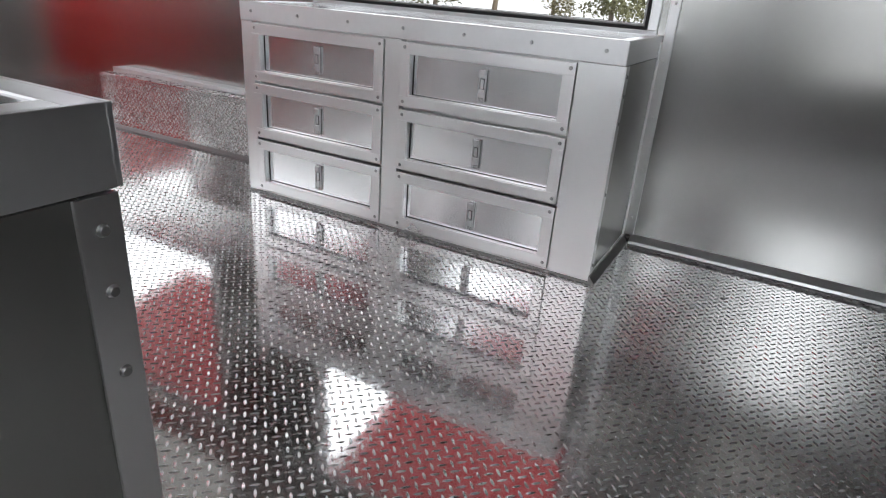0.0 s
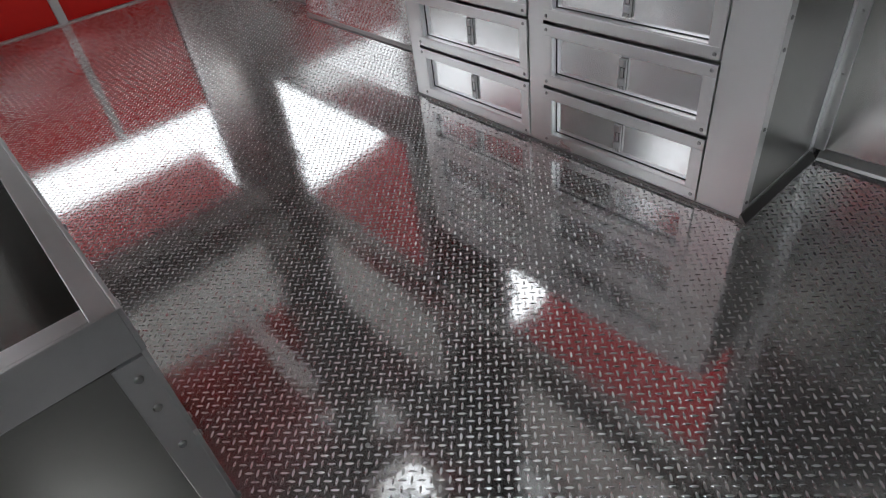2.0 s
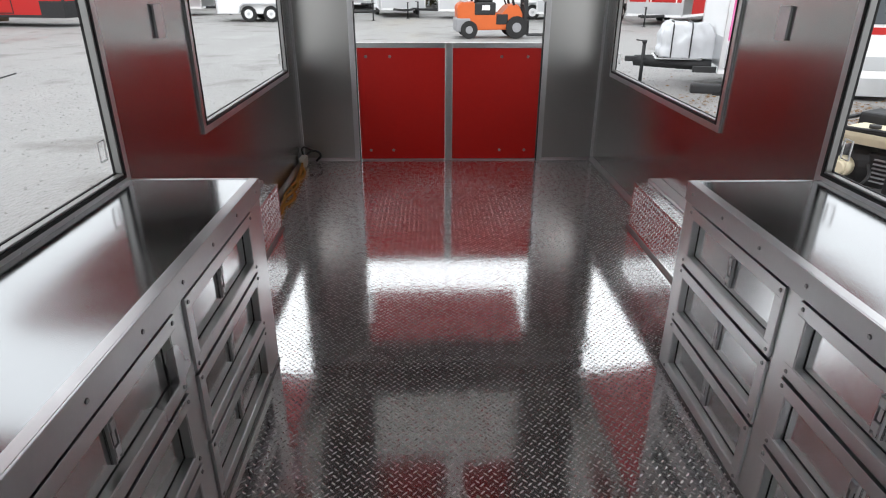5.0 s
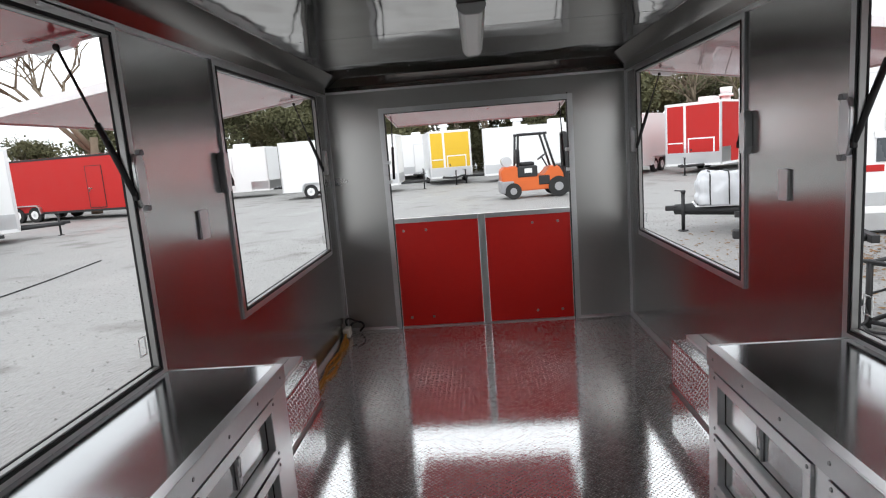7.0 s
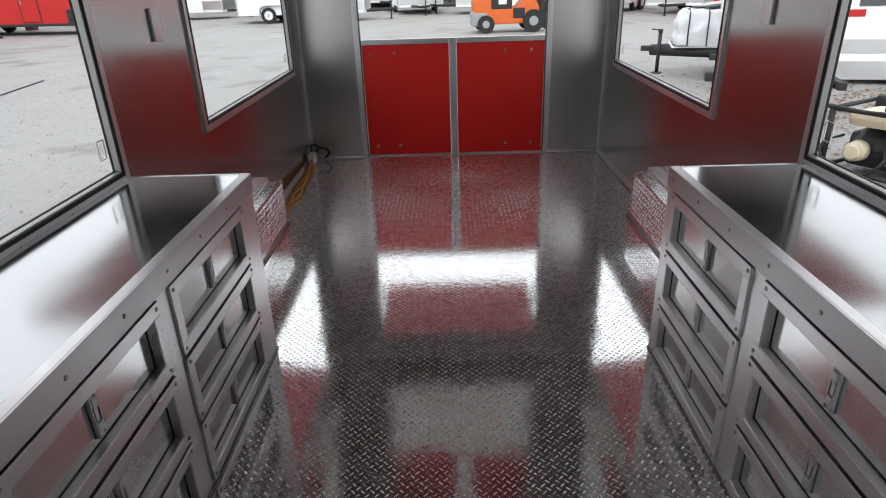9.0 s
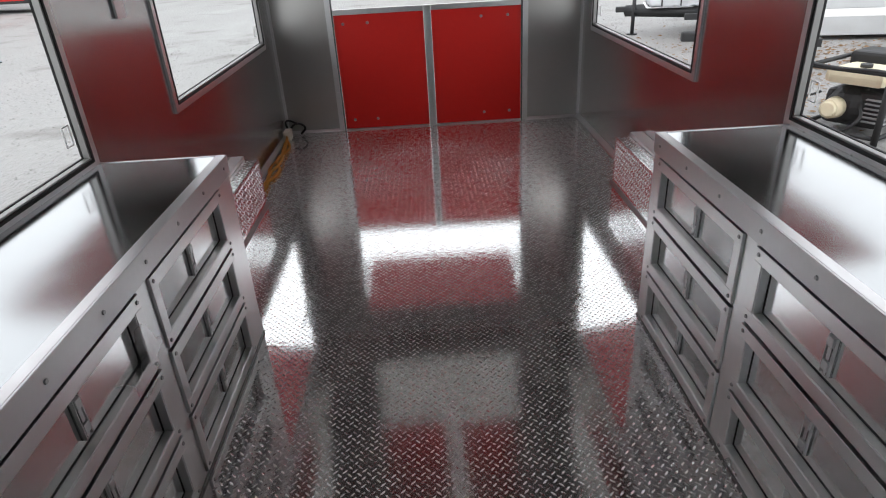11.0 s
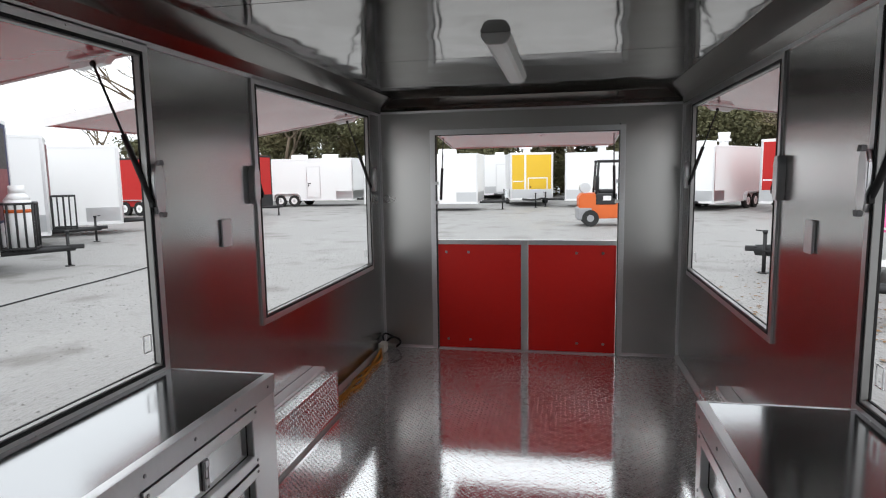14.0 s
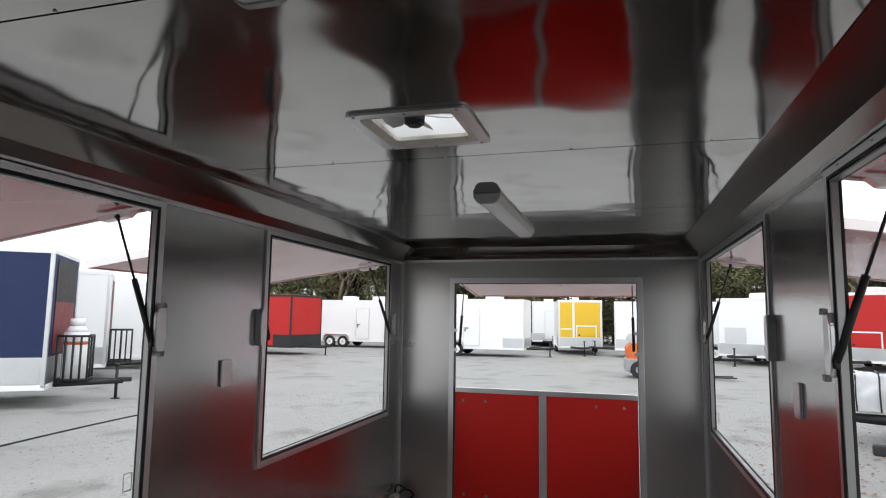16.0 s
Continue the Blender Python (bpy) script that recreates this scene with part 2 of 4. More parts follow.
def slab(us, vs, holes, t0, t1, put, inner=0, outer=1, edge=0):
    """A wall of given thickness on a grid of u and v, with openings that go through it."""
    bm = B()
    us = sorted(set(us) | {h[i] for h in holes for i in (0, 1)})
    vs = sorted(set(vs) | {h[i] for h in holes for i in (2, 3)})
    memo = {}

    def vert(u, v, t):
        k = (round(u, 5), round(v, 5), t)
        if k not in memo:
            memo[k] = bm.verts.new(put(u, v, t))
        return memo[k]

    def solid(i, j):
        if i < 0 or j < 0 or i >= len(us) - 1 or j >= len(vs) - 1:
            return False
        u, v = (us[i] + us[i + 1]) / 2, (vs[j] + vs[j + 1]) / 2
        return not any(h[0] < u < h[1] and h[2] < v < h[3] for h in holes)

    for i in range(len(us) - 1):
        for j in range(len(vs) - 1):
            if not solid(i, j):
                continue
            c = [(us[i], vs[j]), (us[i + 1], vs[j]), (us[i + 1], vs[j + 1]), (us[i], vs[j + 1])]
            bm.faces.new([vert(*p, t0) for p in c]).material_index = inner
            bm.faces.new([vert(*p, t1) for p in reversed(c)]).material_index = outer
            for k, (di, dj) in enumerate(((0, -1), (1, 0), (0, 1), (-1, 0))):
                if not solid(i + di, j + dj):
                    p, q = c[k], c[(k + 1) % 4]
                    bm.faces.new([vert(*p, t0), vert(*p, t1), vert(*q, t1), vert(*q, t0)]).material_index = edge
    return bm


# ---- the concession trailer: shell ----
WX, Y0, Y1, ZC = 1.222, -1.0, 5.0, 2.11
T, TW = 0.045, 0.012
NEAR_L, NEAR_R, FAR = (0.6, 2.014, 0.785, 1.945), (0.6, 2.002, 0.785, 1.945), (2.88, 4.665, 0.78, 1.945)
ENTRY = (-0.68, -0.02, 0.5, 1.9)   # unseen side doorway, its width and raised sill set to tune the light
struct("wall_left", slab([Y0, Y1], [-0.1, 2.25], [NEAR_L, FAR, ENTRY], -WX, -WX - TW, lambda u, v, t: (t, u, v), 0, 1, 2), [WALL, EXTRED, REVEAL], "brushed aluminium side wall with two serving windows")
struct("wall_right", slab([Y0, Y1], [-0.1, 2.25], [NEAR_R, FAR], WX, WX + TW, lambda u, v, t: (t, u, v), 0, 1, 2), [WALL, EXTRED, REVEAL], "brushed aluminium side wall with two serving windows")
DX0, DX1, DZ = -0.738, 0.742, 1.815
struct("wall_front", slab([-WX - T, WX + T], [-0.1, 2.25], [(DX0, DX1, 0.0, DZ)], Y1, Y1 + T, lambda u, v, t: (u, t, v)), [ENDWALL, EXTRED], "brushed aluminium end wall with a serving opening")
# never in view; its added darkness only shapes what the metal reflects
struct("wall_back", slab([-WX - T, WX + T], [-0.1, 2.25], [], Y0, Y0 - T, lambda u, v, t: (u, t, v)), [DARKWALL, EXTRED], "plain unseen back wall, kept dark to deepen reflections")
VENT = (-0.125, 0.163, 1.575, 1.865)
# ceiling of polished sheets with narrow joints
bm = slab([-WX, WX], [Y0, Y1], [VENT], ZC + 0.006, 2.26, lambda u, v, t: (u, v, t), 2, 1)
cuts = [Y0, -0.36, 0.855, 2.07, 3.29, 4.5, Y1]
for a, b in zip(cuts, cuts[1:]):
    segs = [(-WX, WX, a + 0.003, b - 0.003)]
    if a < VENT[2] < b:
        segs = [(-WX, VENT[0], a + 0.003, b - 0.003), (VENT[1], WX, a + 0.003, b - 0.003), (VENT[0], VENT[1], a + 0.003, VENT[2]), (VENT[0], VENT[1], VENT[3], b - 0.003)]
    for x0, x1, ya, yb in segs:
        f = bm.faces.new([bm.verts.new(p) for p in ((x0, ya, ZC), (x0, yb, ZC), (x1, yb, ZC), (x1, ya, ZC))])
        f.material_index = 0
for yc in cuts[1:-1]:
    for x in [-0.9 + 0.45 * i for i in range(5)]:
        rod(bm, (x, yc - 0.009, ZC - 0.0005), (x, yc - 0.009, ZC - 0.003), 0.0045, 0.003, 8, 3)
struct("ceiling", bm, [CEIL, EXTRED, GASKET_GAP, STEEL], "polished aluminium sheet ceiling with dark panel joints")
# floor plate
bm = B()
box(bm, -WX - T, WX + T, Y0 - T, Y1 + T, -0.1, 0.0)
floor = struct("floor", bm, FLOOR, "wet shiny aluminium diamond plate floor")

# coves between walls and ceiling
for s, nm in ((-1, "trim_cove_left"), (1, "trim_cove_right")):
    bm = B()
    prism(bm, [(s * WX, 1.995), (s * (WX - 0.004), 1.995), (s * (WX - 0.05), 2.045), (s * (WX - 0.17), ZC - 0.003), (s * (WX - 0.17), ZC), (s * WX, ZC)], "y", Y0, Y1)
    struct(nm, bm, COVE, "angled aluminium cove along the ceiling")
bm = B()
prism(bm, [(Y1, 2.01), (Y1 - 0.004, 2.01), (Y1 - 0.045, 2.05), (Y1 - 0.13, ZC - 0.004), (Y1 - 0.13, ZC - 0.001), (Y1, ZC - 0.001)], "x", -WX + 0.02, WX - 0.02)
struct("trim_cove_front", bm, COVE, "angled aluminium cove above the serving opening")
for s in (-1, 1):
    bm = B()
    box(bm, s * (WX - 0.012), s * WX, Y0, Y1, 1.985, 2.012, 0, 0.002)
    struct("trim_rail_left" if s < 0 else "trim_rail_right", bm, TRIM, "screwed aluminium rail under the ceiling cove")
bm = B()
box(bm, -WX + 0.02, WX - 0.02, Y1 - 0.012, Y1, 2.0, 2.022, 0, 0.002)
struct("trim_rail_front", bm, TRIM, "screwed aluminium rail under the ceiling cove")

# base trims
bm = B()
for s in (-1, 1):
    for a, b in ((Y0, 0.5), (3.5, Y1)):
        prism(bm, [(s * WX, 0.002), (s * (WX - 0.03), 0.002), (s * (WX - 0.026), 0.012), (s * (WX - 0.006), 0.032), (s * WX, 0.034)], "y", a, b)
for a, b in ((-WX + 0.03, DX0 - 0.03), (DX1 + 0.03, WX - 0.03)):
    prism(bm, [(Y1, 0.002), (Y1 - 0.018, 0.002), (Y1 - 0.014, 0.01), (Y1 - 0.004, 0.022), (Y1, 0.024)], "x", a, b)
struct("baseboard", bm, TRIM, "thin aluminium angle along the floor")
bm = B()
for s in (-1, 1):
    box(bm, s * (WX - 0.008), s * WX, 0.49, 0.525, 0.03, 1.98, 0, 0.002)
    for z in [0.1 + 0.19 * i for i in range(10)]:
        rod(bm, (s * (WX - 0.007), 0.507, z), (s * (WX - 0.012), 0.507, z), 0.006, 0.003, 8)
    for y in (Y1 - 0.02, ):
        box(bm, s * (WX - 0.02), s * WX, y, Y1, 0.03, 2.0, 0, 0.002)
struct("trim_joint", bm, TRIM, "vertical aluminium wall joint strips with screws")


# ---- windows ----
def frame_ring(bm, u0, u1, v0, v1, w, put, d0, d1, slot=0):
    for a, b, c, d in ((u0, u1, v0, v0 + w), (u0, u1, v1 - w, v1), (u0, u0 + w, v0 + w, v1 - w), (u1 - w, u1, v0 + w, v1 - w)):
        p, q = put(a, c, d0), put(b, d, d1)
        box(bm, p[0], q[0], p[1], q[1], p[2], q[2], slot, min(0.002, abs(d1 - d0) * 0.3))
    return bm


def serving_window(n, s, y0, y1, z0, z1):
    w = tagged(thing("window_%d" % n, "open serving window with aluminium frame and black seal", "window"), kind="structure")
    put = lambda u, v, d: (s * (WX - d), u, v)
    bm = frame_ring(B(), y0 - 0.05, y1 + 0.05, z0 - 0.05, z1 + 0.05, 0.034, put, 0.0, 0.012)
    for y in [y0 + 0.08 + i * (y1 - y0 - 0.16) / 5 for i in range(6)]:
        for z in (z0 - 0.033, z1 + 0.033):
            rod(bm, (s * (WX - 0.011), y, z), (s * (WX - 0.0155), y, z), 0.005, 0.003, 8)
    part("window_frame", bm, TRIM, w)
    part("seal", frame_ring(B(), y0 - 0.0165, y1 + 0.0165, z0 - 0.0165, z1 + 0.0165, 0.011, put, -0.002, 0.015), GASKET_GAP, w)
    part("inner_frame", frame_ring(B(), y0 - 0.005, y1 + 0.005, z0 - 0.005, z1 + 0.005, 0.007, put, -0.0115, 0.011), REVEAL, w)
    part("outer_seal", frame_ring(B(), y0 - 0.022, y1 + 0.022, z0 - 0.018, z1 + 0.022, 0.022, put, -0.022, -0.0125), GASKET_GAP, w)
    # catch near the far lower corner
    bm = B()
    frame_ring(bm, y1 - 0.04, y1 + 0.005, z0 + 0.05, z0 + 0.12, 0.004, lambda u, v, d: (s * (WX + 0.035 - d), u, v), 0.0, 0.006)
    part("catch", bm, WHITE, w, "small pale wire catch")
    return w


def strut(s, y, k):
    """A strut from the cover box at y, leaning into the opening on the side k."""
    st = thing("gas_strut", "black gas strut holding up the window hatch", "strut", "hatch struts")
    a, b = Vector((s * (WX - 0.017), y - k * 0.006, 1.41)), Vector((s * (WX + 0.14), y + k * 0.05, 1.915))
    m = a.lerp(b, 0.5)
    part("cylinder", rod(B(), a, m, 0.0115), BLACK, st)
    part("piston_rod", rod(B(), m, b, 0.005), BLACK, st)
    bm = B()
    bmesh.ops.create_uvsphere(bm, u_segments=10, v_segments=6, radius=0.012, matrix=Matrix.Translation(b))
    part("ball_joint", bm, BLACK, st)
    bm = B()
    box(bm, a.x - 0.008, a.x + 0.008, a.y - 0.01, a.y + 0.01, 1.392, 1.422, 0, 0.003)
    part("bracket", bm, BLACK, st)
    return st


def strut_cover(s, y0, y1, clips):
    bm = B()
    d = 0.03 if clips else 0.035
    prism(bm, [(y0, 1.40), (y0 + 0.012, 1.365), (y1 - 0.012, 1.365), (y1, 1.40), (y1, 1.52), (y1 - 0.012, 1.555), (y0 + 0.012, 1.555), (y0, 1.52)], "x", s * (WX - d), s * (WX - 0.001))
    bmesh.ops.bevel(bm, geom=list(bm.edges), offset=0.004, segments=2, affect="EDGES")
    cover = thing("strut_cover", "folded aluminium cover box beside the window", "cover", "strut covers")
    part("shell", bm, TRIM, cover)
    yc = (y0 + y1) / 2
    for z, k in ((1.372, -1), (1.548, 1)) if clips else ():
        bm = B()
        prism(bm, [(yc - 0.016, z), (yc + 0.016, z), (yc + 0.011, z + k * 0.02), (yc - 0.011, z + k * 0.02)], "x", s * (WX - d - 0.012), s * (WX - d + 0.006))
        bmesh.ops.bevel(bm, geom=list(bm.edges), offset=0.002, segments=1, affect="EDGES")
        part("clip", bm, GREYP, cover, "small dark spring clip")
    return cover


def hatch(s, y0, y1):
    h = thing("window_hatch", "raised glossy red awning hatch with white edges", "hatch", "window hatches")
    L, drop = 1.2, 0.17
    x0, z0 = s * (WX + TW + 0.01), 1.962
    x1, z1 = s * (WX + TW + L), 1.962 - drop
    bm = B()
    prism(bm, [(x0, z0), (x1, z1), (x1, z1 + 0.003), (x0, z0 + 0.003)], "y", y0, y1)
    part("underside", bm, HATCH, h, "glossy red lining")
    bm = B()
    prism(bm, [(x0, z0 + 0.0035), (x1, z1 + 0.0035), (x1, z1 + 0.036), (x0, z0 + 0.036)], "y", y0, y1)
    part("outer_skin", bm, EXTRED, h, "red outer skin")
    bm = B()
    for a, b in ((y0 - 0.012, y0 - 0.0005), (y1 + 0.0005, y1 + 0.012)):
        prism(bm, [(x0, z0 - 0.006), (x1, z1 - 0.006), (x1, z1 + 0.04), (x0, z0 + 0.04)], "y", a, b)
    prism(bm, [(x1 + s * 0.0005, z1 - 0.006), (x1 + s * 0.012, z1 - 0.006), (x1 + s * 0.012, z1 + 0.04), (x1 + s * 0.0005, z1 + 0.04)], "y", y0 - 0.012, y1 + 0.012)
    part("edge_trim", bm, WHITE, h, "white edge trim")
    for y in (y0 + 0.05, y1 - 0.05):
        bm = B()
        k = 0.14 / L
        xx, zz = x0 + (x1 - x0) * k, z0 + (z1 - z0) * k
        prism(bm, [(xx - 0.09, zz + 0.0135 * s - 0.012), (xx + 0.09, zz - 0.0135 * s - 0.012), (xx + 0.06, zz - 0.009 * s - 0.035), (xx - 0.06, zz + 0.009 * s - 0.035)], "y", y - 0.02, y + 0.02)
        part("strut_bracket", bm, TRIM, h)
    return h


HATCH = mat("glossy_red_hatch_lining", (0.42, 0.02, 0.03), 0.22, 0, 0.05, 3.0, 0.0006, 2.5, coat=0.45, detail=0)
for n, (s, win) in enumerate(((-1, NEAR_L), (-1, FAR), (1, NEAR_R), (1, FAR)), 1):
    serving_window(n, s, *win)
    hatch(s, win[0] - 0.02, win[1] + 0.02)
    for y, k in ((win[0], 1), (win[1], -1)):
        strut(s, y, k)
    for a in ((win[1] + 0.012, ) if win is not FAR else (win[0] - 0.11, win[1] + 0.06)):
        strut_cover(s, a, a + 0.062, win is not FAR)

# ---- serving opening with the red half doors ----
w = tagged(thing("window_5", "open serving opening in the end wall with aluminium frame", "window"), kind="structure")
bm = B()
for a, b, c, d in ((DX0 - 0.045, DX0, 0.002, DZ + 0.045), (DX1, DX1 + 0.045, 0.002, DZ + 0.045), (DX0, DX1, DZ, DZ + 0.045)):
    box(bm, a, b, Y1 - 0.012, Y1 - 0.0005, c, d, 0, 0.002)
for s, x in ((-1, DX0 - 0.022), (1, DX1 + 0.022)):
    for z in [0.12 + 0.2 * i for i in range(9)]:
        rod(bm, (x, Y1 - 0.011, z), (x, Y1 - 0.016, z), 0.005, 0.003, 8)
part("window_frame", bm, TRIM, w)
bm = B()
for a, b, c, d in ((DX0 - 0.001, DX0 + 0.003, 0.002, DZ), (DX1 - 0.003, DX1 + 0.001, 0.002, DZ), (DX0, DX1, DZ - 0.003, DZ + 0.001)):
    box(bm, a, b, Y1 - 0.014, Y1 + T, c, d)
part("seal", bm, GASKET_GAP, w)
bm = B()
for s, x in ((-1, DX0 + 0.0), (1, DX1 - 0.0)):
    for z in (1.42, 1.26):
        box(bm, x - 0.03, x + 0.03, Y1 - 0.022, Y1 - 0.014, z - 0.014, z + 0.014, 0, 0.003)
part("keeper", bm, TRIM, w)


def half_door(n, x0, x1, screws):
    d = tagged(thing("door_%d" % n, "red painted lower half door with aluminium top rail", "door"), kind="structure")
    bm = B()
    box(bm, x0, x1, Y1 + 0.012, Y1 + 0.04, 0.012, 0.905, 0, 0.003)
    part("panel", bm, RED, d)
    bm = B()
    box(bm, x0, x1, Y1 + 0.002, Y1 + 0.05, 0.906, 0.945, 0, 0.003)
    part("top_rail", bm, TRIM, d)
    for x, z in screws:
        part("bolt", BOLT, None, d, "", pose(x, Y1 + 0.012, z, 90, 0, 0))


bm = B()
rod(bm, (0, 0, 0), (0, 0, 0.005), 0.012, 0.009, 12)
rod(bm, (0, 0, 0.005), (0, 0, 0.008), 0.006, 0.004, 8)
BOLT = mesh("bolt", bm, STEEL)
half_door(1, DX0 + 0.008, -0.031, ((-0.66, 0.84), (-0.47, 0.84), (-0.65, 0.085), (-0.46, 0.085)))
half_door(2, 0.031, DX1 - 0.008, ((0.42, 0.84), (0.63, 0.84), (0.43, 0.085), (0.64, 0.085)))
bm = B()
box(bm, -0.029, 0.029, Y1 - 0.004, Y1 + 0.05, 0.004, 0.945, 0, 0.003)
struct("trim_post", bm, TRIM, "aluminium centre post between the half doors")
bm = B()
box(bm, DX0 + 0.007, DX1 - 0.007, Y1 - 0.006, Y1 + 0.06, 0.0005, 0.011, 0, 0.002)
struct("trim_threshold", bm, TRIM, "aluminium threshold under the half doors")
h = thing("serving_hatch", "raised red awning hatch over the end opening", "hatch")
yA, yB, zA, zB = Y1 + T + 0.01, Y1 + T + 0.93, 1.85, 1.745
bm = B()
prism(bm, [(yA, zA), (yB, zB), (yB, zB + 0.003), (yA, zA + 0.003)], "x", DX0 - 0.02, DX1 + 0.02)
part("underside", bm, HATCH, h, "glossy red lining")
bm = B()
prism(bm, [(yA, zA + 0.0035), (yB, zB + 0.0035), (yB, zB + 0.036), (yA, zA + 0.036)], "x", DX0 - 0.02, DX1 + 0.02)
part("outer_skin", bm, EXTRED, h, "red outer skin")
bm = B()
for a, b in ((DX0 - 0.032, DX0 - 0.0205), (DX1 + 0.0205, DX1 + 0.032)):
    prism(bm, [(yA, zA - 0.006), (yB, zB - 0.006), (yB, zB + 0.04), (yA, zA + 0.04)], "x", a, b)
prism(bm, [(yB + 0.0005, zB - 0.006), (yB + 0.012, zB - 0.006), (yB + 0.012, zB + 0.04), (yB + 0.0005, zB + 0.04)], "x", DX0 - 0.032, DX1 + 0.032)
part("edge_trim", bm, WHITE, h, "white edge trim")
for x in (DX0 + 0.03, DX1 - 0.03):
    st = thing("gas_strut", "black gas strut holding up the end hatch", "strut", "hatch struts")
    a, b = Vector((x, Y1 + 0.055, 1.28)), Vector((x, Y1 + 0.2, 1.805))
    m = a.lerp(b, 0.5)
    part("cylinder", rod(B(), a, m, 0.0115), BLACK, st)
    part("piston_rod", rod(B(), m, b, 0.005), BLACK, st)


# ---- drawer cabinets ----
bm = B()
rod(bm, (0, 0, 0), (0, 0, 0.0035), 0.0062, 0.0042, 10)
SCREW = mesh("screw", bm, STEEL)
bm = B()
box(bm, -0.0135, 0.0135, -0.05, 0.05, 0.0, 0.003, 1, 0.001)
for k in (-1, 1):
    box(bm, k * 0.0115 - 0.0016, k * 0.0115 + 0.0016, -0.05, 0.05, 0.0032, 0.011, 0, 0.0008)
box(bm, -0.0098, 0.0098, 0.024, 0.048, 0.0033, 0.015, 0, 0.003)
box(bm, -0.0075, 0.0075, -0.012, 0.022, 0.0033, 0.010, 1, 0.002)
box(bm, -0.0098, 0.0098, -0.038, -0.014, 0.0033, 0.013, 0, 0.003)
box(bm, -0.006, 0.006, -0.05, -0.04, 0.0033, 0.008, 1, 0.001)
LATCH = mesh("pull_latch", bm, [PLATE, BLACK])
DW, DH = 0.61, 0.212   # drawer width and height


def drawer(cab, s, FX, yc, zc):
    x = s * FX
    tilt = random.uniform(-0.4, 0.4)
    bm = B()
    hw, hh, w = DW / 2, DH / 2, 0.036
    for a, b, c, d in ((-hw, hw, hh - w, hh), (-hw, hw, -hh, -hh + w), (-hw, -hw + w, -hh + w, hh - w), (hw - w, hw, -hh + w, hh - w)):
        box(bm, 0.0, s * 0.012, a, b, c, d, 0, 0.0015)
    # folded inner lips
    for a, b, c, d in ((-hw + w - 0.003, hw - w + 0.003, hh - w - 0.003, hh - w), (-hw + w - 0.003, hw - w + 0.003, -hh + w, -hh + w + 0.003), (-hw + w, -hw + w + 0.003, -hh + w, hh - w), (hw - w - 0.003, hw - w, -hh + w, hh - w)):
        box(bm, s * 0.002, s * 0.03, a, b, c, d)
    dr = part("drawer", bm, CABINET, cab, "", pose(x, yc, zc, 0, 0, tilt * 0.3))
    bm = B()
    box(bm, s * 0.026, s * 0.031, -hw + w, hw - w, -hh + w, hh - w)
    part("panel", bm, DRAWER, dr)
    # thin black strips paint the shadow gap along the recess edges
    bm = B()
    for a, b, c, d in ((-hw + w + 0.0032, hw - w - 0.0032, hh - w - 0.006, hh - w - 0.0032), (-hw + w + 0.0032, hw - w - 0.0032, -hh + w + 0.0032, -hh + w + 0.0052), (-hw + w + 0.0032, -hw + w + 0.0055, -hh + w + 0.0053, hh - w - 0.0061), (hw - w - 0.0055, hw - w - 0.0032, -hh + w + 0.0053, hh - w - 0.0061)):
        box(bm, s * 0.024, s * 0.0259, a, b, c, d)
    part("shadow_gap", bm, GASKET_GAP, dr, "black strip standing in for the shadow gap round the panel")
    part("handle", LATCH, None, dr, "chrome pull latch", pose(s * 0.026, 0, 0, 90, 0, -90 * s))
    for a in (-1, 1):
        for b in (-1, 1):
            part("screw", SCREW, None, dr, "", pose(0, a * (hw - 0.016), b * (hh - 0.016), 0, -90 * s, 0))


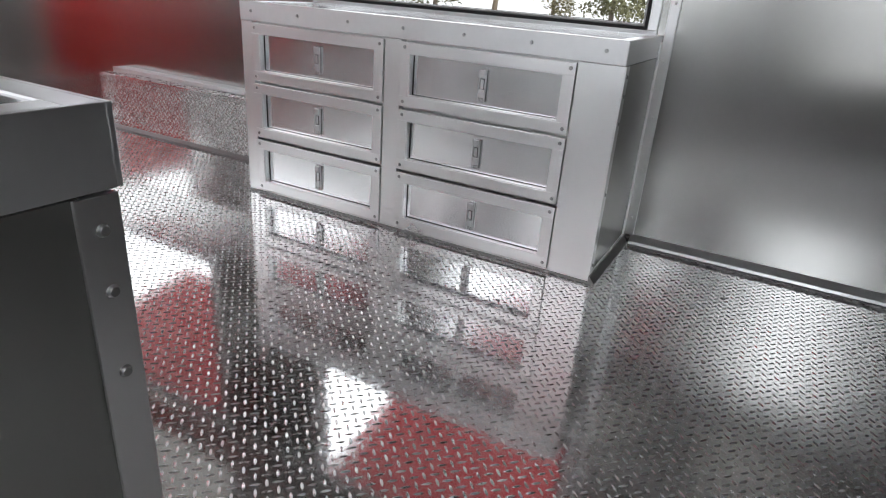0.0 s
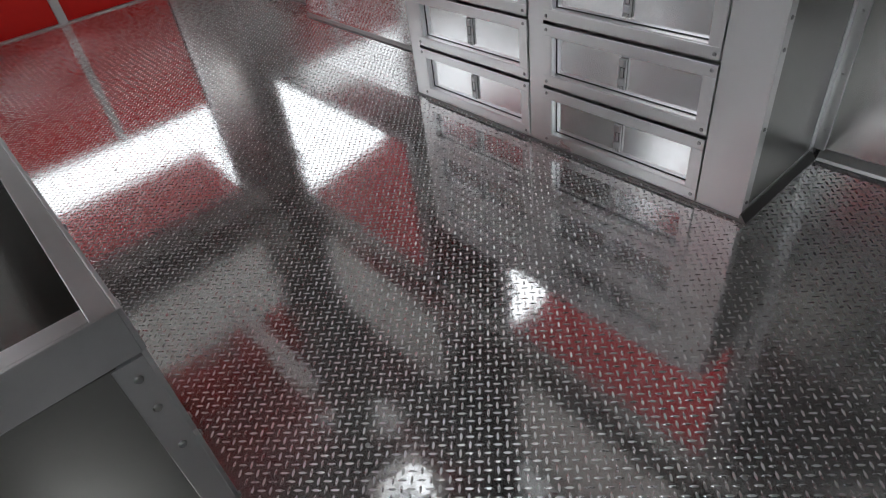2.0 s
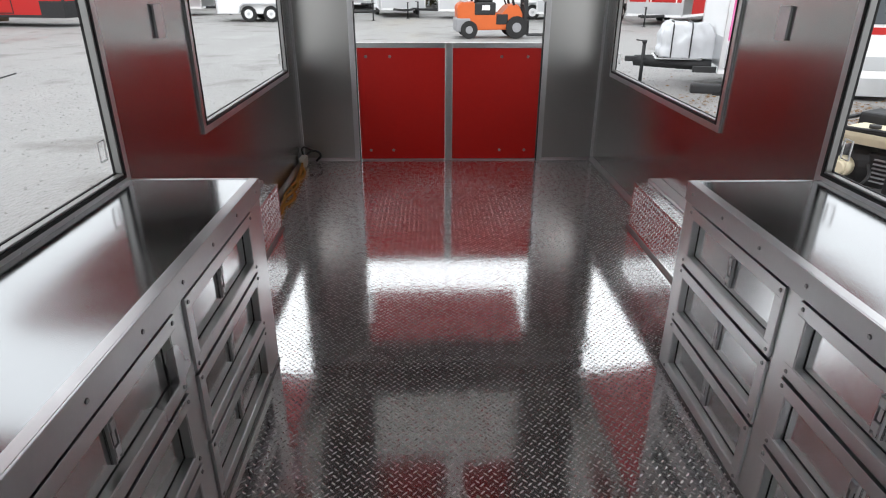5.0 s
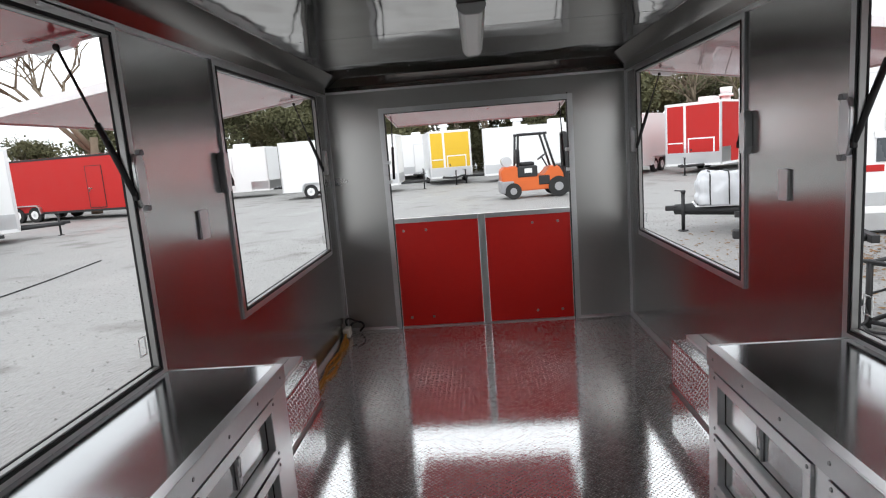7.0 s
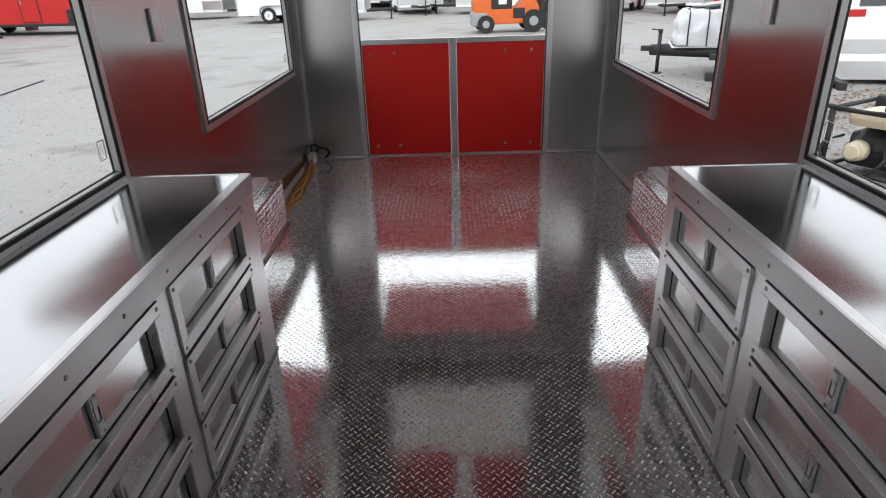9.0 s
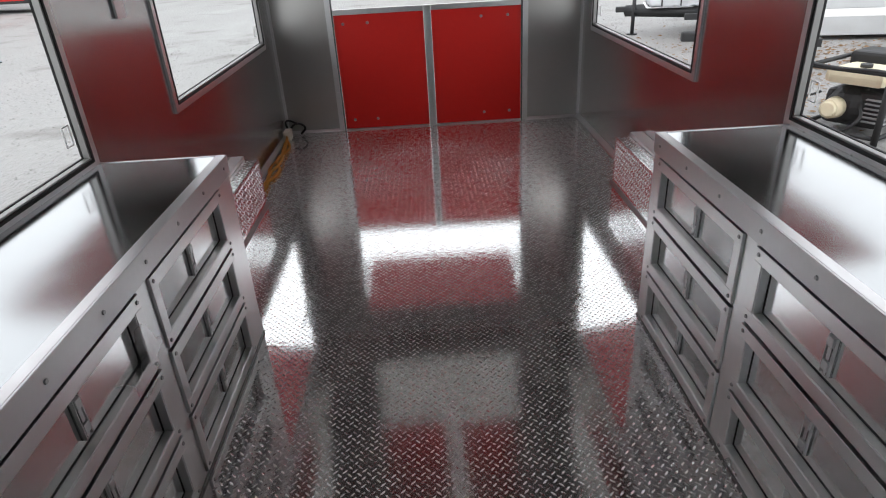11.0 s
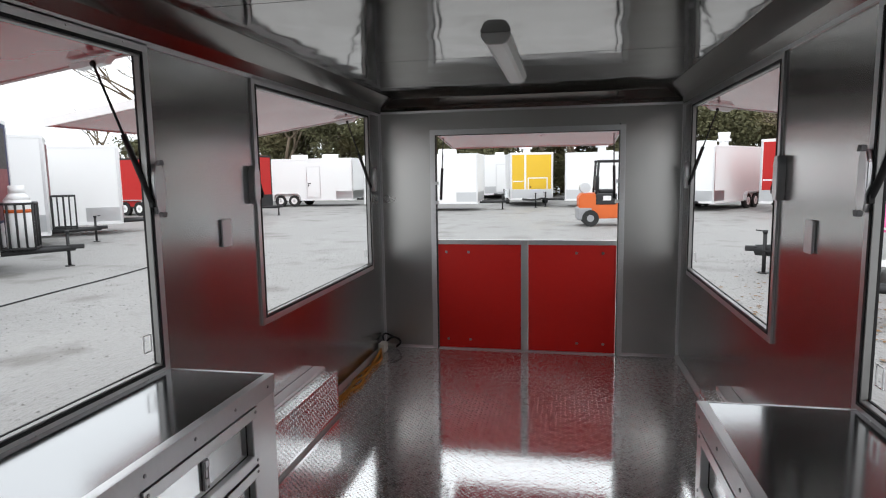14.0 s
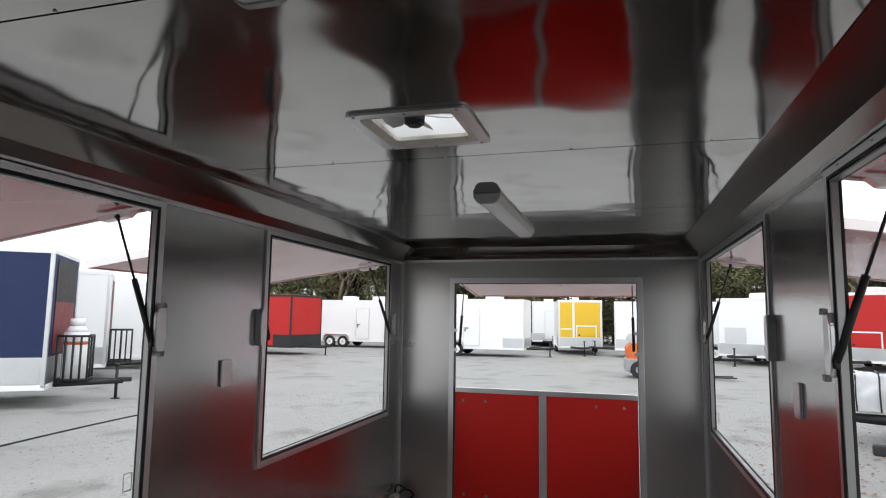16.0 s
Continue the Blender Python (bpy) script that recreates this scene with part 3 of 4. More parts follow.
def cabinet(s, y0, FX):
    y1 = y0 + 1.485
    cab = thing("drawer_cabinet", "satin aluminium cabinet with six recessed drawers and chrome latches", "cabinet", "drawer cabinets under the windows")
    bm = B()
    box(bm, s * (FX + 0.038), s * (WX - 0.002), y0 + 0.006, y1 - 0.006, 0.004, 0.735)
    part("body", bm, CABINET, cab)
    fr = lambda ya, yb, za, zb: part("rail" if yb - ya > zb - za else "stile", box(B(), s * (FX + 0.008), s * (FX + 0.038), ya, yb, za, zb, 0, 0.0015), CABINET, cab)
    c1, c2 = (y0 + 0.445, y0 + 1.125) if s > 0 else (y0 + 0.36, y0 + 1.04)
    fr(y0, c1 - DW / 2 - 0.002, 0.0, 0.684)
    fr(c1 + DW / 2 + 0.002, c2 - DW / 2 - 0.002, 0.0, 0.684)
    fr(c2 + DW / 2 + 0.002, y1, 0.0, 0.684)
    for c in (c1, c2):
        fr(c - DW / 2 - 0.002, c + DW / 2 + 0.002, 0.0, 0.014)
        for i in range(3):
            drawer(cab, s, FX, c, 0.124 + 0.2245 * i)
    # end panels: dull sheet, corner strips with screws
    for y, d in ((y0, -1), (y1, 1)):
        part("end_panel", box(B(), s * (FX + 0.039), s * (WX - 0.003), y - d * 0.0005, y - d * 0.0055, 0.006, 0.684), PANEL, cab, "dull olive grey end sheet")
        for a, b, c, e in ((FX + 0.008, FX + 0.046, 0.0, 0.684), (WX - 0.035, WX - 0.002, 0.0, 0.735), (FX + 0.046, WX - 0.035, 0.0, 0.035)):
            part("end_strip", box(B(), s * a, s * b, y, y + d * 0.004, c, e, 0, 0.001), CABINET, cab)
        for z in (0.06, 0.3, 0.52, 0.6, 0.655):
            part("screw", SCREW, None, cab, "", pose(s * (FX + 0.026), y + d * 0.004, z, -90 * d, 0, 0))
    # sloping angle at the floor
    bm = B()
    box(bm, s * (FX + 0.002), s * (FX + 0.0075), y0 - 0.004, y1, 0.001, 0.009)
    prism(bm, [(y0 - 0.004, 0.001), (y0 - 0.026, 0.001), (y0 - 0.026, 0.005), (y0 - 0.008, 0.03), (y0 - 0.004, 0.03)], "x", s * FX, s * (WX - 0.03))
    part("floor_angle", bm, REVEAL, cab, "dull metal angle at the floor")
    top = thing("countertop", "shiny aluminium worktop with a folded screwed edge", "countertop", "worktops under the windows")
    bm = B()
    box(bm, s * (FX + 0.03), s * (WX - 0.001), y0 + 0.03, y1 - 0.002, 0.738, 0.7525)
    part("sheet", bm, GALV, top)
    bm = B()
    # folded rim: front lip, near-end lip and their flat flanges
    box(bm, s * FX, s * (FX + 0.006), y0, y1, 0.686, 0.755, 0, 0.0015)
    box(bm, s * (FX + 0.0062), s * (FX + 0.035), y0, y1, 0.7505, 0.755, 0, 0.0012)
    box(bm, s * (FX + 0.006), s * (WX - 0.002), y0 - 0.001, y0 + 0.004, 0.686, 0.755, 0, 0.0012)
    box(bm, s * (FX + 0.035), s * (WX - 0.002), y0 + 0.004, y0 + 0.034, 0.7505, 0.755, 0, 0.0012)
    box(bm, s * (FX + 0.006), s * (WX - 0.002), y1 - 0.004, y1 + 0.001, 0.686, 0.755, 0, 0.0012)
    part("edge_angle", bm, TRIM, top)
    for y in [y0 + 0.06 + i * 0.228 for i in range(7)]:
        part("screw", SCREW, None, top, "", pose(s * FX, y, 0.722, 0, -90 * s, 0))
    bm = B()
    box(bm, s * (WX - 0.012), s * (WX - 0.001), y0 + 0.03, y1, 0.753, 0.768, 0, 0.002)
    part("back_strip", bm, TRIM, top)


cabinet(1, 0.528, 0.739)
cabinet(-1, 0.577, 0.768)


# ---- wheel boxes of diamond plate ----
def lug_verts(verts, faces, cx, cy, cz, ang, axes, L=0.0105, W=0.0034, H=0.0018):
    ca, sa = math.cos(ang), math.sin(ang)
    k = len(verts)
    ring = ((-L, 0, 0), (-L * 0.4, -W, 0), (L * 0.4, -W, 0), (L, 0, 0), (L * 0.4, W, 0), (-L * 0.4, W, 0), (-L * 0.45, 0, H), (L * 0.45, 0, H))
    e0, e1, e2 = axes
    for a, b, h in ring:
        u, v = cx + a * ca - b * sa, cy + a * sa + b * ca
        verts.append(tuple(e0[i] * u + e1[i] * v + e2[i] * (cz + h) for i in range(3)))
    faces.extend([(k, k + 1, k + 6), (k + 1, k + 2, k + 7, k + 6), (k + 2, k + 3, k + 7), (k + 3, k + 4, k + 7), (k + 4, k + 5, k + 6, k + 7), (k + 5, k, k + 6)])


def tread(name, u0, u1, v0, v1, h, axes, parent, skip=None, p=0.0205, rise=0.0019):
    """Raised lugs in a basket weave that runs at 45 degrees to the plate."""
    verts, faces = [], []
    k = math.sqrt(0.5) * p
    n = int((abs(u1 - u0) + abs(v1 - v0)) / k) + 2
    cu, cv = (u0 + u1) / 2, (v0 + v1) / 2
    for i in range(-n // 2, n // 2):
        for j in range(-n // 2, n // 2):
            u, v = cu + (i - j) * k, cv + (i + j) * k
            if not (u0 < u < u1 and v0 < v < v1) or (skip and skip(u, v)):
                continue
            lug_verts(verts, faces, u, v, h, radians(45 if (i + j) % 2 else -45), axes, p * 0.54, p * 0.14, rise)
    me = bpy.data.meshes.new(name)
    me.from_pydata(verts, [], faces)
    me.materials.append(LUG)
    ob = new(name, me)
    ob.parent = parent
    return tagged(ob, kind="stuff")


for s in (-1, 1):
    wb = thing("wheel_box", "diamond plate wheel well box along the wall", "wheel box", "wheel boxes")
    xa, ya, yb, zt = 1.062, 2.07, 3.455, 0.292
    part("box", box(B(), s * xa, s * (WX - 0.001), ya, yb, 0.003, zt, 0, 0.003), FLOOR, wb)
    bm = B()
    box(bm, s * (WX - 0.075), s * (WX - 0.001), ya, yb + 0.004, zt + 0.0005, zt + 0.022, 0, 0.004)
    part("ledge", bm, TRIM, wb, "plain aluminium top ledge")
    tread("tread", ya + 0.01, yb - 0.01, 0.03, zt - 0.012, -xa, ((0, 1, 0), (0, 0, 1), (-s, 0, 0)), wb, None, 0.0225, 0.0022)
    tread("tread", min(s * (xa + 0.01), s * (WX - 0.085)), max(s * (xa + 0.01), s * (WX - 0.085)), ya + 0.01, yb - 0.01, zt, ((1, 0, 0), (0, 1, 0), (0, 0, 1)), wb, None, 0.0225, 0.0022)
    bm = B()
    prism(bm, [(s * xa, 0.001), (s * (xa - 0.016), 0.001), (s * (xa - 0.015), 0.004), (s * (xa - 0.004), 0.018), (s * xa, 0.018)], "y", ya, yb + 0.01)
    part("floor_angle", bm, REVEAL, wb)


# ---- ceiling vent and lamps ----
def rounded_ring(bm, cx, cy, hx, hy, rad, w, z0, z1, drop=0.0):
    """A flat ring with rounded corners between z0 and z1; its inner edge lies higher by drop."""
    def outline(ax, ay, q):
        return [(cx + sx * (ax - q) + q * math.cos(t), cy + sy * (ay - q) + q * math.sin(t)) for k, (sx, sy) in enumerate(((1, 1), (-1, 1), (-1, -1), (1, -1))) for t in [math.pi / 2 * (k + i / 5) for i in range(6)]]
    o, i = outline(hx, hy, rad), outline(hx - w, hy - w, max(0.006, rad - w * 0.4))
    n = len(o)
    rows = [[bm.verts.new((*p, z)) for p in q] for q, z in ((o, z1), (o, z0), (i, z0 + drop), (i, z1))]
    for k in range(4):
        u, v = rows[k], rows[(k + 1) % 4]
        for j in range(n):
            bm.faces.new((u[j], u[(j + 1) % n], v[(j + 1) % n], v[j]))
    return bm


v = thing("roof_vent", "square roof vent with clear dome, fan and yellowed frame", "vent")
cx, cy = (VENT[0] + VENT[1]) / 2, (VENT[2] + VENT[3]) / 2
hx, hy = (VENT[1] - VENT[0]) / 2, (VENT[3] - VENT[2]) / 2
part("frame", rounded_ring(B(), cx, cy, hx + 0.042, hy + 0.035, 0.03, 0.036, ZC - 0.009, ZC - 0.0008, 0.0), PLATE, v, "grey metal garnish frame")
part("liner", rounded_ring(B(), cx, cy, hx + 0.007, hy + 0.0, 0.03, 0.026, ZC - 0.0105, ZC + 0.014, 0.012), PLASTIC, v, "yellowed plastic inner rim")
part("throat", rounded_ring(B(), cx, cy, hx - 0.001, hy - 0.001, 0.03, 0.006, ZC + 0.0145, 2.262), WHITE, v, "white plastic throat")
bm = B()
prism(bm, [(-0.19, 2.265), (0.19, 2.265), (0.17, 2.32), (0.08, 2.345), (-0.08, 2.345), (-0.17, 2.32)], "y", -0.19, 0.19)
bmesh.ops.translate(bm, verts=bm.verts, vec=(cx, cy, 0))
part("dome", bm, DOME, v, "clear acrylic lid")
mx, my = cx - 0.02, cy - 0.01
bm = rod(B(), (mx, my, 2.122), (mx, my, 2.165), 0.031, 0.034, 18)
rod(bm, (mx, my, 2.114), (mx, my, 2.122), 0.02, 0.029, 18)
part("motor", bm, BLACK, v, "black fan motor")
for k in range(2):
    a = radians(35 + 90 * k)
    d = Vector((math.cos(a), math.sin(a), 0)) * 0.135
    part("motor_arm", rod(B(), Vector((mx, my, 2.17)) - d, Vector((mx, my, 2.17)) + d, 0.005, seg=6), GREYP, v)
for k in range(5):
    m = Matrix.Translation((mx, my, 2.152)) @ Matrix.Rotation(radians(20 + 72 * k), 4, "Z") @ Matrix.Rotation(radians(28), 4, "X")
    bm = B()
    prism(bm, [(0.032, -0.014), (0.07, -0.034), (0.105, -0.036), (0.122, -0.01), (0.116, 0.022), (0.08, 0.026), (0.032, 0.014)], "z", -0.0015, 0.0015)
    bmesh.ops.transform(bm, matrix=m, verts=bm.verts)
    part("fan_blade", bm, SHADE, v, "pale grey fan blade")
for a in (-1, 0, 1):
    for b in (-1, 1):
        part("screw", SCREW, None, v, "", pose(cx + a * (hx + 0.012), cy + b * (hy + 0.02), ZC - 0.009, 180, 0, 0))


def ceiling_lamp(y0, y1, x):
    lamp = thing("ceiling_lamp", "unlit long fluorescent ceiling lamp with milky lens", "ceiling lamp", "ceiling lamps")
    prof = [(x + k * w, ZC - h) for k, w, h in ((-1, 0.062, 0.001), (-1, 0.062, 0.014), (-1, 0.047, 0.038), (-1, 0.03, 0.047), (1, 0.03, 0.047), (1, 0.047, 0.038), (1, 0.062, 0.014), (1, 0.062, 0.001))]
    part("lens", prism(B(), prof, "y", y0 + 0.022, y1 - 0.022), LENS, lamp)
    for a, b in ((y0, y0 + 0.0215), (y1 - 0.0215, y1)):
        big = [(x + (p - x) * 1.06, ZC - 0.001 - (ZC - 0.001 - q) * 1.06) for p, q in prof]
        bm = prism(B(), big, "y", a, b)
        bmesh.ops.bevel(bm, geom=list(bm.edges), offset=0.003, segments=2, affect="EDGES")
        part("end_cap", bm, SHADE, lamp)


ceiling_lamp(2.73, 3.98, 0.012)
ceiling_lamp(-0.36, 0.86, 0.01)

# ---- wall plates and the cord in the corner ----
for s, y in ((-1, 2.50), (1, 2.44)):
    o = thing("switch_box", "narrow aluminium switch box on the wall", "switch", "switch boxes")
    part("box", box(B(), s * (WX - 0.009), s * (WX - 0.0005), y, y + 0.07, 1.185, 1.305, 0, 0.004), PLATE, o)
    part("plate", box(B(), s * (WX - 0.012), s * (WX - 0.0092), y - 0.003, y + 0.073, 1.182, 1.308, 0, 0.001), PLATE, o)


def tube(name, pts, r, material, parent, res=6):
    cu = bpy.data.curves.new(name, "CURVE")
    cu.dimensions, cu.bevel_depth, cu.bevel_resolution, cu.resolution_u = "3D", r, 2, res
    sp = cu.splines.new("BEZIER")
    sp.bezier_points.add(len(pts) - 1)
    for p, q in zip(sp.bezier_points, pts):
        p.co, p.handle_left_type, p.handle_right_type = q, "AUTO", "AUTO"
    cu.materials.append(material)
    tmp = bpy.data.objects.new(name, cu)
    me = bpy.data.meshes.new_from_object(tmp)
    bpy.data.objects.remove(tmp)
    ob = new(name, me)
    ob.parent = parent
    return ob


cord = thing("power_cord", "loose orange and yellow cord lying along the wall", "cord")
tube("cable", [(-1.19, 4.78, 0.016), (-1.13, 4.55, 0.012), (-1.17, 4.3, 0.011), (-1.1, 4.0, 0.011), (-1.15, 3.75, 0.011), (-1.1, 3.52, 0.011)], 0.011, STRAP, cord)
tube("cable", [(-1.18, 4.76, 0.035), (-1.17, 4.5, 0.015), (-1.12, 4.2, 0.025), (-1.16, 3.95, 0.011), (-1.12, 3.7, 0.02), (-1.15, 3.5, 0.011)], 0.01, STRAP, cord)
tube("cable", [(-1.18, 4.76, 0.05), (-1.14, 4.4, 0.03), (-1.18, 4.1, 0.012), (-1.14, 3.85, 0.024), (-1.17, 3.6, 0.011)], 0.009, STRAP, cord)
part("plug", box(B(), -1.205, -1.15, 4.74, 4.86, 0.012, 0.09, 0, 0.012), PLASTIC, cord, "pale plastic plug")
tube("pigtail", [(-1.18, 4.84, 0.06), (-1.12, 4.9, 0.11), (-1.06, 4.93, 0.07), (-1.1, 4.95, 0.012)], 0.009, BLACK, cord)
tube("pigtail", [(-1.18, 4.84, 0.07), (-1.2, 4.93, 0.13), (-1.13, 4.96, 0.1)], 0.008, BLACK, cord)

# ---- floor tread and screws ----
def covered(u, v):
    if abs(u) > 0.745 and 0.5 < v < 2.06:
        return True
    return abs(u) > 1.02 and 2.04 < v < 3.49


tread("tread", -WX + 0.035, WX - 0.035, Y0 + 0.02, Y1 - 0.02, 0.0, ((1, 0, 0), (0, 1, 0), (0, 0, 1)), floor, covered)
for y in [Y0 + 0.5 + 0.61 * i for i in range(9)]:
    for x in (-0.95, -0.48, 0.0, 0.45, 0.92):
        if not covered(x, y) and not covered(x * 1.1, y):
            part("screw", SCREW, None, floor, "", pose(x + random.uniform(-0.03, 0.03), y + random.uniform(-0.02, 0.02), 0.0))

# ---- outdoors ----
G = -0.45
GREYD = mat("dark_grey_window_panel", (0.07, 0.08, 0.09), 0.3, 0, 0.1, 2.0)
bm = B()
bmesh.ops.create_grid(bm, x_segments=60, y_segments=60, size=400, matrix=Matrix.Translation((0, 100, G)))
for q in bm.verts:
    d = math.hypot(q.co.x, q.co.y)
    q.co.z += 0.0 if d < 70 else 0.6 * noise.noise(q.co * 0.02)
struct("ground", bm, GROUND, "grey wet gravel yard with faint wheel tracks")


def wheel(parent, x, y, side, r=0.36):
    w = part("wheel", rod(B(), (x, y - 0.1, G * 0 + r), (x, y + 0.1, r), r, seg=24), TYRE, parent)
    bm = B()
    rod(bm, (x, y + side * 0.06, r), (x, y + side * 0.108, r), r * 0.62, r * 0.55, 20)
    part("rim", bm, WHITE, w)
    bm = B()
    rod(bm, (x, y + side * 0.1085, r), (x, y + side * 0.125, r), r * 0.2, r * 0.16, 12)
    part("hub", bm, SILVER, w)
    return w


def jack(parent, x, y, h=0.75):
    bm = B()
    rod(bm, (x, y, 0.0), (x, y, 0.02), 0.1, 0.1, 12)
    rod(bm, (x, y, 0.02), (x, y, h), 0.035)
    rod(bm, (x, y, h), (x, y, h + 0.06), 0.045)
    rod(bm, (x - 0.02, y, h + 0.04), (x + 0.16, y, h + 0.06), 0.012, seg=8)
    part("jack", bm, BLACK, parent)


def trailer(label, at, L=6.0, W=2.5, H=3.0, skin=WHITE, guard=SILVER, guard_h=0.55, front=None, doors=(), wheels=(-1.6, -0.7), roof=("ac", ), cage=False, tank=True, panels=(), tongue=1.3, rail=WHITE, beam=0.06):
    t = thing("cargo_trailer", label, "trailer", "trailers parked in the yard", at)
    z0 = 0.42
    bm = B()
    box(bm, -L / 2, L / 2, -W / 2, W / 2, z0, H, 0, 0.04)
    part("body", bm, skin, t)
    e = 0.006
    if guard:
        bm = B()
        box(bm, L / 2 - 1.1, L / 2 + e, -W / 2 - e, W / 2 + e, z0 + 0.02, z0 + guard_h, 0, 0.01)
        part("stone_guard", bm, guard, t, "ribbed metal stone guard")
    for y in (-1, 1):
        for x in (-1, 1):
            part("corner_trim", box(B(), x * L / 2 - 0.07 if x > 0 else -L / 2 - 0.012, L / 2 + 0.012 if x > 0 else -L / 2 + 0.07, y * (W / 2 + 0.012), y * (W / 2 - 0.07), z0, H - 0.02, 0, 0.01), rail if rail is BLACK else SILVER if skin is not WHITE else TRIM, t)
    bm = B()
    box(bm, -L / 2 - 0.015, L / 2 + 0.015, -W / 2 - 0.015, W / 2 + 0.015, H - 0.1, H - 0.005, 0, 0.01)
    box(bm, -L / 2 - 0.012, L / 2 + 0.012, -W / 2 - 0.012, W / 2 + 0.012, z0 - 0.05, z0 + 0.06, 0, 0.01)
    part("edge_rail", bm, rail, t)
    for x, side in doors:
        d = part("door", box(B(), x - 0.42, x + 0.42, side * (W / 2 + 0.001), side * (W / 2 + 0.02), z0 + 0.15, z0 + 2.05, 0, 0.006), skin, t)
        bm = B()
        for a, b, c, q in ((-0.46, 0.46, 2.05, 2.08), (-0.46, -0.425, 0.12, 2.05), (0.425, 0.46, 0.12, 2.05), (-0.46, 0.46, 0.1, 0.14)):
            box(bm, x + a, x + b, side * (W / 2 + 0.001), side * (W / 2 + 0.014), z0 + c, z0 + q)
        part("door_frame", bm, BLACK if rail is BLACK else TRIM, d)
        bm = B()
        box(bm, x - 0.38, x - 0.16, side * (W / 2 + 0.02), side * (W / 2 + 0.05), z0 + 1.0, z0 + 1.05, 0, 0.008)
        box(bm, x - 0.36, x - 0.3, side * (W / 2 + 0.02), side * (W / 2 + 0.06), z0 + 0.85, z0 + 0.97, 0, 0.008)
        part("latch", bm, BLACK if skin is WHITE else CHROME, d)
    for x in wheels:
        for side in (-1, 1):
            wheel(t, x, side * (W / 2 - 0.02), side)
    if wheels:
        c, hw = sum(wheels) / len(wheels), (max(wheels) - min(wheels)) / 2 + 0.45
        for side in (-1, 1):
            part("fender", prism(B(), [(c - hw, 0.4), (c - hw + 0.06, 0.7), (c - hw + 0.22, 0.83), (c + hw - 0.22, 0.83), (c + hw - 0.06, 0.7), (c + hw, 0.4), (c + hw - 0.05, 0.4), (c + hw - 0.12, 0.68), (c + hw - 0.26, 0.78), (c - hw + 0.26, 0.78), (c - hw + 0.12, 0.68), (c - hw + 0.05, 0.4)], "y", side * (W / 2 - 0.1), side * (W / 2 + 0.16)), SILVER, t)
    if tongue:
        bm = B()
        for y in (-1, 1):
            a, b = Vector((L / 2 - 0.3, y * 0.62, 0.42)), Vector((L / 2 + tongue, 0, 0.42))
            rod(bm, a, b, beam, seg=4)
        box(bm, L / 2 + tongue - 0.15, L / 2 + tongue + 0.18, -0.06, 0.06, 0.4, 0.5, 0, 0.02)
        part("tongue", bm, BLACK, t)
        jack(t, L / 2 + tongue - 0.15, 0.12)
    for i, kind in enumerate(roof):
        x = -L * 0.12 + i * L * 0.33
        if kind == "ac":
            bm = B()
            box(bm, x - 0.45, x + 0.45, -0.35, 0.35, H + 0.0, H + 0.28, 0, 0.08)
            part("air_conditioner", bm, WHITE, t, "white rooftop air conditioner")
        else:
            bm = B()
            rod(bm, (x, 0, H), (x, 0, H + 0.3), 0.22)
            rod(bm, (x, 0, H + 0.3), (x, 0, H + 0.42), 0.34)
            rod(bm, (x, 0, H + 0.42), (x, 0, H + 0.75), 0.26, 0.3)
            part("exhaust_fan", bm, WHITE, t, "white rooftop exhaust fan")
    for nm, m, (x0, x1, y0, y1, za, zb) in panels:
        part(nm, box(B(), x0, x1, y0, y1, za, zb, 0, 0.004), m, t)
    if cage:
        cx, oy = L / 2 + 0.36, -0.35
        for z in (0.52, 1.46):
            bm = B()
            for a, b in (((cx - 0.3, oy - 0.3, z), (cx + 0.3, oy - 0.3, z)), ((cx + 0.3, oy - 0.3, z), (cx + 0.3, oy + 0.3, z)), ((cx + 0.3, oy + 0.3, z), (cx - 0.3, oy + 0.3, z)), ((cx - 0.3, oy + 0.3, z), (cx - 0.3, oy - 0.3, z))):
                rod(bm, a, b, 0.025, seg=6)
            ring = part("cage_ring", bm, BLACK, t, "black steel ring of the tank cage")
        for x, y in ((-0.3, -0.3), (0.3, -0.3), (0.3, 0.3), (-0.3, 0.3), (0, -0.3), (0.3, 0), (0, 0.3), (0.15, -0.3), (-0.15, -0.3)):
            part("bar", rod(B(), (cx + x, oy + y, 0.48), (cx + x, oy + y, 1.46), 0.024, seg=6), BLACK, ring)
        if not tank:
            return t
        bm = B()
        rod(bm, (cx, oy, 0.5), (cx, oy, 1.54), 0.25, seg=20)
        rod(bm, (cx, oy, 1.54), (cx, oy, 1.68), 0.25, 0.14, 20)
        rod(bm, (cx, oy, 1.68), (cx, oy, 1.84), 0.15, seg=16)
        part("propane_tank", bm, WHITE, t, "white propane tank")
        bm = B()
        rod(bm, (cx, oy, 1.27), (cx, oy, 1.34), 0.253, seg=20)
        part("tank_band", bm, ORANGE, t, "orange warning band")
    return t


def at(x, y, deg):
    return pose(x, y, G, 0, 0, deg)


def front_of(x, y, deg, L):
    """The pose of a trailer whose front face stands at x, y and faces that way."""
    a = radians(deg)
    return at(x - math.cos(a) * L / 2, y - math.sin(a) * L / 2, deg)


